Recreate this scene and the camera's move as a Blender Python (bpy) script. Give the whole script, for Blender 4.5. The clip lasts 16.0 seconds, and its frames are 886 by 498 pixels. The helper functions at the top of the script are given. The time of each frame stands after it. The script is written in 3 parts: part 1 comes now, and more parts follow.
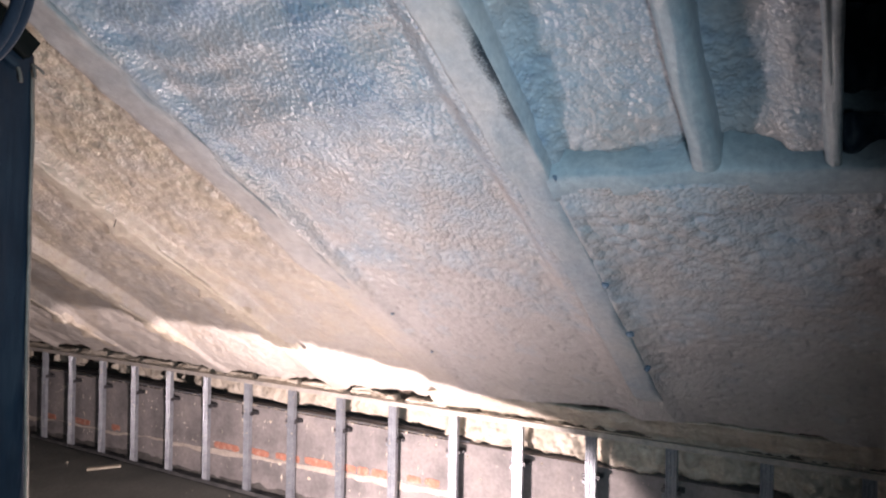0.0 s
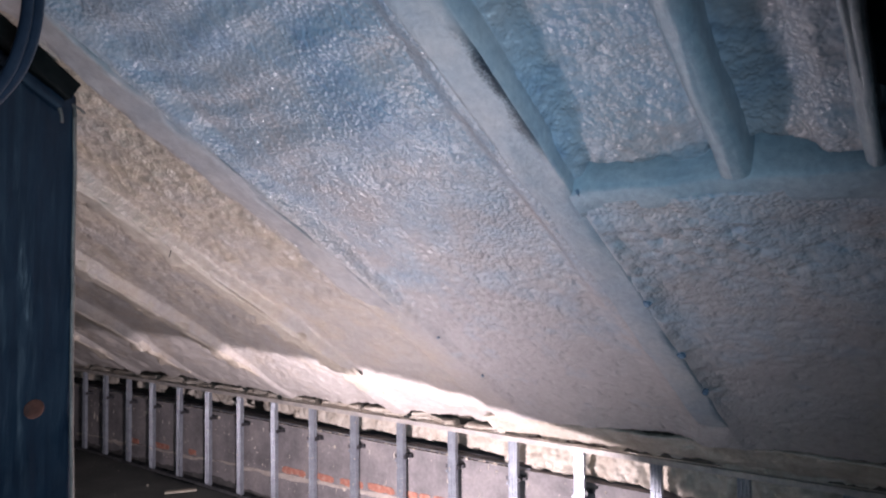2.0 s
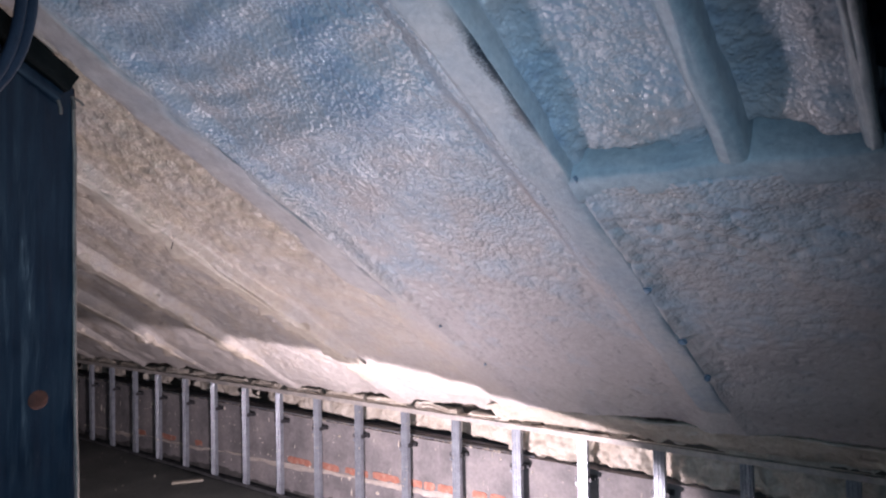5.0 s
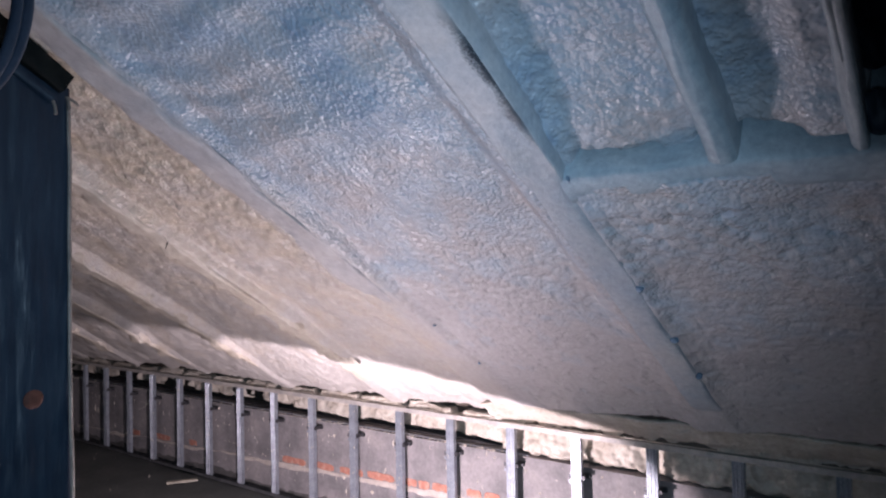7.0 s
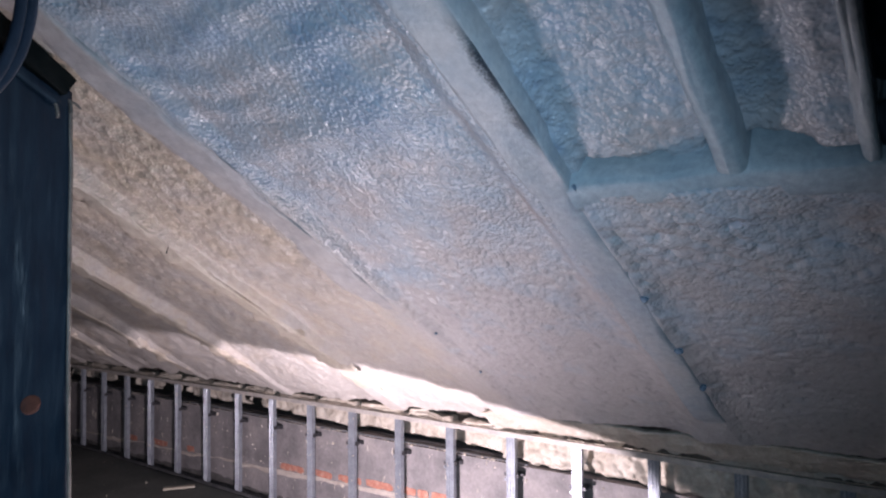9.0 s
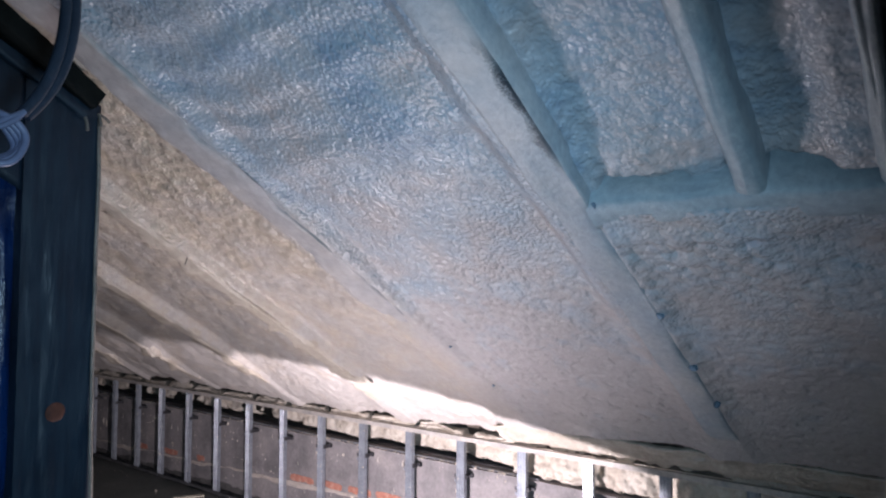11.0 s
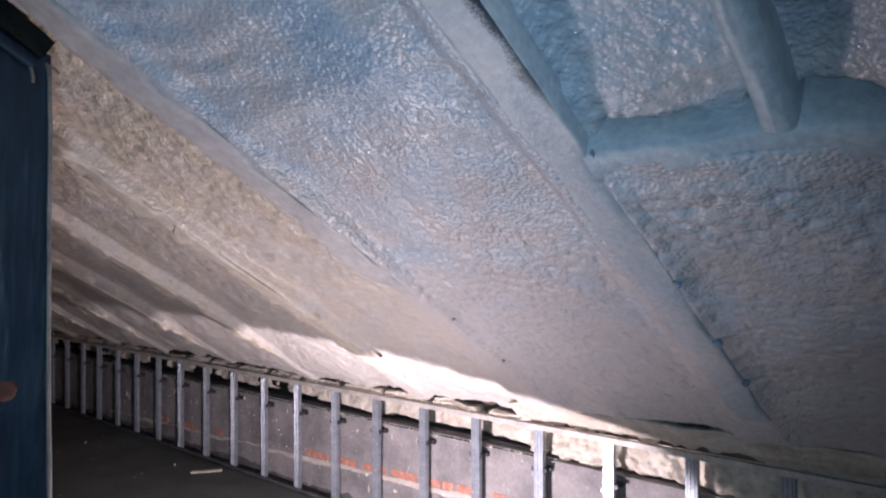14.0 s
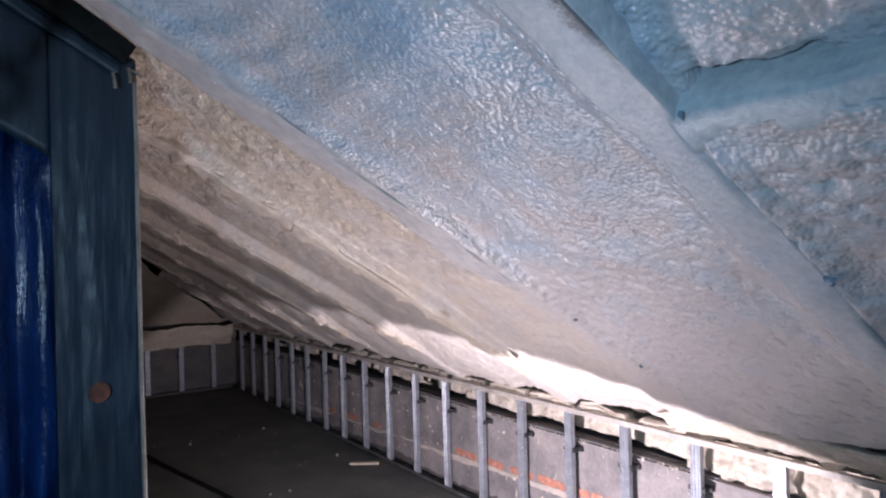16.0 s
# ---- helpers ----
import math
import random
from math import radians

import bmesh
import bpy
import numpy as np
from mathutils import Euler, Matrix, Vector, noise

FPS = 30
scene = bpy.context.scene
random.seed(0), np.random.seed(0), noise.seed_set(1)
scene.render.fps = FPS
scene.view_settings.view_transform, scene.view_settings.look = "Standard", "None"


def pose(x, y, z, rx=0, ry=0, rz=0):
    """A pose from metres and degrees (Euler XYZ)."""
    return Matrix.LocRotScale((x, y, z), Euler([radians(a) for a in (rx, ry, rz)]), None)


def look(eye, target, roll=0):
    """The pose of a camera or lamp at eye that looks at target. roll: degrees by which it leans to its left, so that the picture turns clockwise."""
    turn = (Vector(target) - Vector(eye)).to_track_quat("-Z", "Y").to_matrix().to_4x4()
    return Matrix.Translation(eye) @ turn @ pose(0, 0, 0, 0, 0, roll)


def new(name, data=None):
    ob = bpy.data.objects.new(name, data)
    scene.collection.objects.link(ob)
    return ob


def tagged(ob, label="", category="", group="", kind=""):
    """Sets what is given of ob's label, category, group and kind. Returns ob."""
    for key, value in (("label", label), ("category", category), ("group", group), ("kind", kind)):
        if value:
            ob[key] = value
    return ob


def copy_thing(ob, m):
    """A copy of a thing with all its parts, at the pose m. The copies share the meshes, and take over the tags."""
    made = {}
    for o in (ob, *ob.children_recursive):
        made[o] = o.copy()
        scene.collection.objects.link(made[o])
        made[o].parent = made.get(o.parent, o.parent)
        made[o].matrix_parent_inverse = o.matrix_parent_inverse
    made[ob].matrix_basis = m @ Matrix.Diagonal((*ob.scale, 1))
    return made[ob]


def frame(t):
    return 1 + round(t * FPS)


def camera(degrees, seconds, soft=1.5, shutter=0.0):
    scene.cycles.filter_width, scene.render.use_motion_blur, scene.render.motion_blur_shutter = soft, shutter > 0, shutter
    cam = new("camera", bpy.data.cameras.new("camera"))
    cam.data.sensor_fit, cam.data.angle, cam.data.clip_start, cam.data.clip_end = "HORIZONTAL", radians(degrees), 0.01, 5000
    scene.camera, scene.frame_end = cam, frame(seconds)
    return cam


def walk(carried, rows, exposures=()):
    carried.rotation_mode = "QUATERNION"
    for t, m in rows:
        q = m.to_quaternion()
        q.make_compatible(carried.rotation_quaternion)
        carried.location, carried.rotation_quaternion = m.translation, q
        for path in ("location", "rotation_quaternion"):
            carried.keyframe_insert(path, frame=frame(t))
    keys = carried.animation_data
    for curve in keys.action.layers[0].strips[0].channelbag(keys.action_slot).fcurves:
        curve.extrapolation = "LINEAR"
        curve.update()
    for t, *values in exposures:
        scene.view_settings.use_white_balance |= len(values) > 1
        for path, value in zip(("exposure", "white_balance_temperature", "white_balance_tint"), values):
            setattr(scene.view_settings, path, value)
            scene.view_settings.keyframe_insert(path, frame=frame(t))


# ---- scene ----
cam = camera(65.5, 16.0, soft=2.2)
PATH = [
    (0, (-0.763, 1.229, 1.673), (0.967, 2.234, 1.679), 1.0),
    (0.5, (-0.728, 1.17, 1.671), (0.893, 2.341, 1.726), 1.0),
    (1, (-0.702, 1.148, 1.671), (0.899, 2.345, 1.72), 0.4),
    (1.5, (-0.664, 1.132, 1.666), (0.936, 2.331, 1.722), 0.7),
    (2, (-0.638, 1.125, 1.669), (0.96, 2.325, 1.741), -0.5),
    (2.5, (-0.639, 1.123, 1.669), (0.945, 2.342, 1.748), -0.9),
    (3, (-0.637, 1.115, 1.673), (0.927, 2.361, 1.715), -1.4),
    (3.5, (-0.64, 1.111, 1.672), (0.927, 2.353, 1.707), -1.3),
    (4, (-0.639, 1.114, 1.666), (0.933, 2.351, 1.689), -0.8),
    (4.5, (-0.629, 1.114, 1.663), (0.955, 2.334, 1.707), -0.9),
    (7, (-0.641, 1.102, 1.662), (0.959, 2.301, 1.705), -1.1),
    (7.5, (-0.641, 1.114, 1.664), (0.958, 2.315, 1.726), -0.7),
    (8, (-0.631, 1.12, 1.664), (0.971, 2.317, 1.719), -0.7),
    (10.5, (-0.66, 1.126, 1.669), (0.932, 2.333, 1.759), 0.0),
    (11, (-0.677, 1.131, 1.671), (0.909, 2.345, 1.77), 0.2),
    (11.5, (-0.684, 1.136, 1.669), (0.881, 2.378, 1.766), 0.2),
    (12, (-0.684, 1.133, 1.671), (0.877, 2.38, 1.772), 0.3),
    (12.5, (-0.684, 1.13, 1.669), (0.873, 2.38, 1.77), 0.1),
    (13, (-0.667, 1.113, 1.665), (0.896, 2.359, 1.732), -0.3),
    (13.5, (-0.597, 1.121, 1.661), (0.967, 2.368, 1.679), -1.7),
    (14, (-0.407, 1.166, 1.648), (1.114, 2.465, 1.67), -0.2),
    (14.5, (-0.258, 1.187, 1.647), (1.154, 2.603, 1.624), -1.3),
    (15, (-0.144, 1.16, 1.651), (1.137, 2.696, 1.614), -0.6),
    (15.5, (-0.073, 1.163, 1.65), (1.137, 2.755, 1.636), -1.2),
    (16, (-0.053, 1.165, 1.655), (1.074, 2.818, 1.66), -1.5),
]
walk(cam, [(t, look(eye, target, roll)) for t, eye, target, roll in PATH], [(0.0, 0.36, 7300, 13), (0.15, 0.31, 7150, 14), (0.5, -0.10, 6600, 20), (1.3, -0.11, 6450, 15), (2.5, -0.07, 6300, 12), (3.0, -0.10, 6300, 10), (4.0, -0.04, 6400, 15), (7.2, -0.09, 6300, 16), (8.2, -0.09, 6300, 15), (11.0, -0.10, 6200, 8), (11.5, -0.14, 6150, 6), (12.0, -0.08, 6300, 9), (12.5, 0.02, 6450, 14), (13.5, -0.04, 6300, 13), (14.5, -0.14, 6300, 14), (15.2, -0.11, 6300, 14), (15.8, 0.00, 6200, 12), (16.0, 0.02, 6200, 12)])

# ---- world and lights ----
world = bpy.data.worlds.new("world")
scene.world = world
world.use_nodes = True
world.node_tree.nodes["Background"].inputs[0].default_value = (0.02, 0.03, 0.05, 1)
world.node_tree.nodes["Background"].inputs[1].default_value = 0.2


def spot(name, place, target, watts, degrees, blend, radius, colour):
    data = bpy.data.lights.new(name, "SPOT")
    data.energy, data.spot_size, data.spot_blend = watts, radians(degrees), blend
    data.shadow_soft_size, data.color = radius, colour
    ob = new(name, data)
    ob.matrix_world = look(place, target)
    return ob


# work lamp on the floor in front of the knee wall
spot("work_lamp_light", (1.20, 3.27, 0.13), (2.04, 3.61, -0.36), 225, 143.4, 0.07, 0.025, (1.0, 0.86, 0.90))
# added light standing in for the work lamp's wide spill on the roof
spot("roof_spill_light", (0.98, 3.30, 0.28), (0.90, 3.80, 2.0), 70, 168, 0.6, 0.14, (1.0, 0.86, 0.90))
# head torch beside the lens
spot("torch_light", (-0.60, 1.12, 1.60), (0.65, 2.48, 1.34), 71, 103, 1.0, 0.05, (0.54, 0.79, 1.0))

# ---- materials ----


def material(name, rough=0.7, metal=0.0):
    m = bpy.data.materials.new(name)
    m.use_nodes = True
    b = m.node_tree.nodes["Principled BSDF"]
    b.inputs["Roughness"].default_value, b.inputs["Metallic"].default_value = rough, metal
    return m, m.node_tree, b


def node(tree, kind, **settings):
    n = tree.nodes.new(kind)
    for key, value in settings.items():
        n.inputs[key.replace("_", " ")].default_value = value
    return n


def ramp(tree, source, stops):
    r = tree.nodes.new("ShaderNodeValToRGB")
    while len(r.color_ramp.elements) < len(stops):
        r.color_ramp.elements.new(0.5)
    for e, (at, colour) in zip(r.color_ramp.elements, stops):
        e.position, e.color = at, (*colour, 1) if len(colour) == 3 else colour
    tree.links.new(source, r.inputs[0])
    return r.outputs[0]


def mix(tree, kind, factor, a, b):
    n = tree.nodes.new("ShaderNodeMix")
    n.data_type, n.blend_type = "RGBA", kind
    for socket, value in ((n.inputs[0], factor), (n.inputs[6], a), (n.inputs[7], b)):
        if hasattr(value, "node"):
            tree.links.new(value, socket)
        else:
            socket.default_value = value if isinstance(value, (int, float)) else (*value, 1)
    return n.outputs[2]


def noise_of(tree, coords, scale, detail=4.0, rough=0.55):
    n = node(tree, "ShaderNodeTexNoise", Scale=scale, Detail=detail, Roughness=rough)
    tree.links.new(coords, n.inputs["Vector"])
    return n.outputs["Fac"]


def bump(tree, bsdf, height, strength, distance, before=None):
    n = node(tree, "ShaderNodeBump", Strength=strength, Distance=distance)
    tree.links.new(height, n.inputs["Height"])
    if before is not None:
        tree.links.new(before, n.inputs["Normal"])
    tree.links.new(n.outputs[0], bsdf.inputs["Normal"])
    return n.outputs[0]


def plain(name, stops, scale, rough=0.7, metal=0.0, grain=60.0, relief=0.003, gloss=None):
    """A surface whose colour wanders between stops, with fine relief."""
    m, tree, b = material(name, rough, metal)
    co = tree.nodes.new("ShaderNodeTexCoord").outputs["Object"]
    big, fine = noise_of(tree, co, scale), noise_of(tree, co, grain, 6.0, 0.65)
    colour = ramp(tree, big, stops)
    colour = mix(tree, "OVERLAY", 0.35, colour, ramp(tree, fine, [(0.3, (0.25,) * 3), (0.7, (0.75,) * 3)]))
    tree.links.new(colour, b.inputs["Base Color"])
    if gloss:
        tree.links.new(ramp(tree, noise_of(tree, co, scale * 3), [(0.35, (gloss[0],) * 3), (0.65, (gloss[1],) * 3)]), b.inputs["Roughness"])
    bump(tree, b, fine, 0.6, relief)
    return m


def tinted(tree, value, mottle, stops):
    """Colour stops along value, mottled by a finer noise."""
    return mix(tree, "OVERLAY", 0.3, ramp(tree, value, stops), ramp(tree, mottle, [(0.3, (0.3,) * 3), (0.7, (0.7,) * 3)]))


def maths(tree, kind, a, b, c=None):
    n = tree.nodes.new("ShaderNodeMath")
    n.operation = kind
    for socket, value in zip(n.inputs, (a, b, c)):
        if hasattr(value, "node"):
            tree.links.new(value, socket)
        elif value is not None:
            socket.default_value = value
    return n.outputs[0]


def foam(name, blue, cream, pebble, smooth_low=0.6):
    """Sprayed foam: a pebbled glossy skin, blue-grey in the near bays and cream past the second rafter. Cool light
    above and warm light below are put into its colour.
    """
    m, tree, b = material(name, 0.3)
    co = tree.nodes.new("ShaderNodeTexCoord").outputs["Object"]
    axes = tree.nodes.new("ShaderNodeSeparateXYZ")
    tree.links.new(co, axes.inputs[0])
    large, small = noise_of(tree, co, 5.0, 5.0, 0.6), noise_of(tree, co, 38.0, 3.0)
    # tint shifts down the slope, painting in the mix of torch and lamp light
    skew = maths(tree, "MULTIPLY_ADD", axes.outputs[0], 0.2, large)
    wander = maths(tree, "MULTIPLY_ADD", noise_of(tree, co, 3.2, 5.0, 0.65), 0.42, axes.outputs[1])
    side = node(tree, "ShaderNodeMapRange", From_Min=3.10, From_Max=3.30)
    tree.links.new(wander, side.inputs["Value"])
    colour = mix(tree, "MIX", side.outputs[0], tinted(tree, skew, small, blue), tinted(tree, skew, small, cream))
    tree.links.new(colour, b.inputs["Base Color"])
    gloss = ramp(tree, noise_of(tree, co, 7.0, 3.0), [(0.35, (0.28,) * 3), (0.65, (0.42,) * 3)])
    tree.links.new(gloss, b.inputs["Roughness"])
    cells = node(tree, "ShaderNodeTexVoronoi", Scale=pebble)
    cells.feature = "SMOOTH_F1"
    cells.inputs["Smoothness"].default_value = 0.6
    shaken = tree.nodes.new("ShaderNodeMixRGB")
    shaken.inputs[0].default_value = 0.006
    colour_noise = node(tree, "ShaderNodeTexNoise", Scale=30.0)
    tree.links.new(co, colour_noise.inputs["Vector"])
    tree.links.new(co, shaken.inputs[1])
    tree.links.new(colour_noise.outputs["Color"], shaken.inputs[2])
    tree.links.new(shaken.outputs[0], cells.inputs["Vector"])
    first = bump(tree, b, noise_of(tree, co, 150.0, 3.0), 0.4, 0.0024)
    n = node(tree, "ShaderNodeBump", Strength=0.5, Distance=0.0062)
    n.invert = True
    where = ramp(tree, noise_of(tree, co, 3.0, 2.0), [(0.35, (0.4,) * 3), (0.6, (0.8,) * 3)])
    reach = node(tree, "ShaderNodeMapRange", From_Min=1.05, From_Max=1.65, To_Min=1.0, To_Max=smooth_low)
    tree.links.new(axes.outputs[0], reach.inputs["Value"])
    tree.links.new(mix(tree, "MULTIPLY", 1.0, where, reach.outputs[0]), n.inputs["Strength"])
    tree.links.new(cells.outputs["Distance"], n.inputs["Height"])
    tree.links.new(first, n.inputs["Normal"])
    tree.links.new(n.outputs[0], b.inputs["Normal"])
    return m


def film(name, stops, gloss, relief):
    """Thin plastic film with long upright creases and a milky skin."""
    m, tree, b = material(name, 0.4)
    co = tree.nodes.new("ShaderNodeTexCoord").outputs["Object"]
    long = node(tree, "ShaderNodeMapping", Scale=(1.0, 1.0, 0.13))
    tree.links.new(co, long.inputs["Vector"])
    crease, cloud = noise_of(tree, long.outputs[0], 30.0, 5.0, 0.6), noise_of(tree, co, 5.0, 4.0)
    both = maths(tree, "MULTIPLY_ADD", crease, 0.6, maths(tree, "MULTIPLY", cloud, 0.4))
    tree.links.new(ramp(tree, both, stops), b.inputs["Base Color"])
    tree.links.new(ramp(tree, noise_of(tree, co, 12.0), [(0.35, (gloss[0],) * 3), (0.65, (gloss[1],) * 3)]), b.inputs["Roughness"])
    first = bump(tree, b, crease, 0.7, relief)
    bump(tree, b, noise_of(tree, co, 45.0, 4.0), 0.35, relief * 0.4, first)
    return m


# each set ends in a warm grey for the lamp-lit lower slope
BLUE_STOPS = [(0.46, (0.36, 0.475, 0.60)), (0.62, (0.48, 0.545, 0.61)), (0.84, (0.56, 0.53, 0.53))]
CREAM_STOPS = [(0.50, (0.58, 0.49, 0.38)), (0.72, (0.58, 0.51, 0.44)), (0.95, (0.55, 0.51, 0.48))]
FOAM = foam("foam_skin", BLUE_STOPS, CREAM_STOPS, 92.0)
FOAM_CREAM = plain("foam_cream", [(0.3, (0.55, 0.48, 0.39)), (0.7, (0.60, 0.54, 0.47))], 5.0, 0.5, grain=34.0, relief=0.008)
FOAM_SMOOTH = plain("foam_smooth", [(0.3, (0.35, 0.47, 0.55)), (0.7, (0.49, 0.56, 0.60))], 5.0, 0.33, grain=48.0, relief=0.005)


def dark_edged(name):
    """Smooth foam with a ragged dark strip along one edge of the rafter."""
    m = plain(name, [(0.3, (0.41, 0.49, 0.56)), (0.7, (0.57, 0.58, 0.59))], 5.0, 0.42, grain=48.0, relief=0.005)
    tree, b = m.node_tree, m.node_tree.nodes["Principled BSDF"]
    co = tree.nodes.new("ShaderNodeTexCoord").outputs["Object"]
    axes = tree.nodes.new("ShaderNodeSeparateXYZ")
    tree.links.new(co, axes.inputs[0])
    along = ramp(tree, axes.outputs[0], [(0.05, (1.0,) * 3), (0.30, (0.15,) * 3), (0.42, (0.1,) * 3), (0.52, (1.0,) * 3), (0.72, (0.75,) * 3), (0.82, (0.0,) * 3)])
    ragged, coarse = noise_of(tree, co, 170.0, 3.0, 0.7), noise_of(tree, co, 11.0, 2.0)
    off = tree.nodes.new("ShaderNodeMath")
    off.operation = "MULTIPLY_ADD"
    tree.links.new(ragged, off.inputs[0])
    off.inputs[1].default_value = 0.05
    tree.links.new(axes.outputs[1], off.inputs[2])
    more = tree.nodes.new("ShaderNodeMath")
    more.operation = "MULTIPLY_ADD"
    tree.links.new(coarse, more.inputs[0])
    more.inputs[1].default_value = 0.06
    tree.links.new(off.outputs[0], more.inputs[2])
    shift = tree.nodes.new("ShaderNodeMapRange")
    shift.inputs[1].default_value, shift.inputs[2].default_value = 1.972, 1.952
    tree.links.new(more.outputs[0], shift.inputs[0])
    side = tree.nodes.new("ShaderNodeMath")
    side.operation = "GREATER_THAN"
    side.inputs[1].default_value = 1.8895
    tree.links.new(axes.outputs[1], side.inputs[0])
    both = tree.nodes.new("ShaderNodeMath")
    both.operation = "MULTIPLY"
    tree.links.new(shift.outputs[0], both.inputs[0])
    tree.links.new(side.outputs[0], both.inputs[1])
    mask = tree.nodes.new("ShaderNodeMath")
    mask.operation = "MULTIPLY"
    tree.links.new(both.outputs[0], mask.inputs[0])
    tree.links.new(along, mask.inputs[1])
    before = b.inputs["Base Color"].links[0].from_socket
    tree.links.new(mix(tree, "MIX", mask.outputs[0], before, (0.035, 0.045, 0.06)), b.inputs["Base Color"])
    return m


FOAM_WARM = plain("foam_warm", [(0.3, (0.44, 0.44, 0.46)), (0.7, (0.56, 0.53, 0.51))], 5.0, 0.55, grain=30.0, relief=0.004)
FOAM_DARK_EDGED = dark_edged("foam_dark_edged")
FOAM_EAVE = plain("foam_eave", [(0.3, (0.52, 0.45, 0.37)), (0.7, (0.72, 0.66, 0.58))], 9.0, 0.6, grain=52.0, relief=0.018)
# dark brown that stands in for the shade in the eave gaps
GAP_SHADE = plain("gap_shade", [(0.3, (0.10, 0.08, 0.065)), (0.7, (0.18, 0.145, 0.12))], 8.0, 0.9)
CONCRETE = plain("dark_screed", [(0.3, (0.098, 0.110, 0.108)), (0.7, (0.165, 0.172, 0.165))], 2.5, 0.85, grain=45.0, relief=0.004)
# copy of the grey render, darkened for the weak light at the far end
RENDER_DIM_LIT = plain("dim_lit_render", [(0.3, (0.085, 0.088, 0.095)), (0.7, (0.15, 0.145, 0.145))], 4.0, 0.9, grain=50.0, relief=0.003)
RENDER_GREY = plain("grey_render", [(0.32, (0.17, 0.16, 0.165)), (0.5, (0.25, 0.232, 0.236)), (0.68, (0.32, 0.29, 0.285))], 4.5, 0.85, grain=50.0, relief=0.003)
BRICK = plain("orange_brick", [(0.3, (0.36, 0.15, 0.11)), (0.55, (0.48, 0.21, 0.15)), (0.72, (0.50, 0.36, 0.30))], 22.0, 0.85, grain=70.0, relief=0.004)
MORTAR = plain("pale_mortar", [(0.3, (0.42, 0.36, 0.32)), (0.7, (0.58, 0.52, 0.47))], 14.0, 0.9, grain=60.0, relief=0.006)
STEEL = plain("galvanised_steel", [(0.3, (0.25, 0.27, 0.31)), (0.7, (0.38, 0.41, 0.46))], 14.0, 0.5, 0.55, grain=80.0, relief=0.0008, gloss=(0.35, 0.55))
DARK_STEEL = plain("dark_steel", [(0.3, (0.05, 0.05, 0.055)), (0.7, (0.10, 0.10, 0.11))], 14.0, 0.5, 0.6)
FILM = film("blue_film", [(0.35, (0.002, 0.011, 0.055)), (0.65, (0.010, 0.050, 0.21))], (0.20, 0.36), 0.012)
FILM_GREY = film("grey_film", [(0.35, (0.008, 0.019, 0.037)), (0.5, (0.014, 0.031, 0.056)), (0.68, (0.027, 0.050, 0.076))], (0.40, 0.58), 0.006)
FILM_EDGE = plain("film_edge", [(0.3, (0.20, 0.18, 0.16)), (0.7, (0.36, 0.32, 0.28))], 9.0, 0.5)
NAIL_BLUE = plain("blue_crust", [(0.3, (0.12, 0.19, 0.28)), (0.7, (0.24, 0.32, 0.42))], 30.0, 0.5)
DUSTED_STEEL = plain("dusted_steel", [(0.3, (0.36, 0.34, 0.33)), (0.7, (0.58, 0.53, 0.48))], 9.0, 0.6, 0.2, grain=40.0, relief=0.004)
FLOOR_STEEL = plain("floor_steel", [(0.3, (0.05, 0.052, 0.058)), (0.7, (0.12, 0.12, 0.125))], 9.0, 0.7, 0.2, grain=40.0, relief=0.003)
# dark tone for the gloom along the foot of the wall
WALL_FOOT_SHADE = plain("wall_foot_shade", [(0.3, (0.055, 0.053, 0.053)), (0.7, (0.13, 0.124, 0.122))], 9.0, 0.8, grain=40.0, relief=0.006)
RUST = plain("orange_cap", [(0.3, (0.10, 0.033, 0.022)), (0.7, (0.18, 0.062, 0.038))], 30.0, 0.75)
CABLE_DARK = plain("blue_grey_cable", [(0.3, (0.018, 0.028, 0.048)), (0.7, (0.034, 0.048, 0.075))], 9.0, 0.35)
CABLE_PALE = plain("pale_cable", [(0.3, (0.12, 0.145, 0.25)), (0.7, (0.20, 0.225, 0.34))], 9.0, 0.4)
TIMBER_DARK = plain("dark_timber", [(0.3, (0.006, 0.009, 0.010)), (0.7, (0.016, 0.019, 0.018))], 6.0, 0.95, grain=30.0, relief=0.004)
TIMBER_PALE = plain("pale_offcut", [(0.3, (0.36, 0.32, 0.26)), (0.7, (0.50, 0.46, 0.38))], 12.0, 0.8)
TIMBER_DARK.node_tree.nodes["Principled BSDF"].inputs["Specular IOR Level"].default_value = 0.12
CLOSING = plain("plain_boards", [(0.3, (0.16, 0.16, 0.17)), (0.7, (0.24, 0.24, 0.25))], 2.0, 0.85)

# ---- mesh tools ----


def mesh_object(name, verts, faces, mat, smooth=True):
    me = bpy.data.meshes.new(name)
    me.from_pydata([tuple(v) for v in verts], [], [tuple(f) for f in faces])
    me.update()
    if smooth:
        me.shade_smooth()
    me.materials.append(mat)
    return new(name, me)


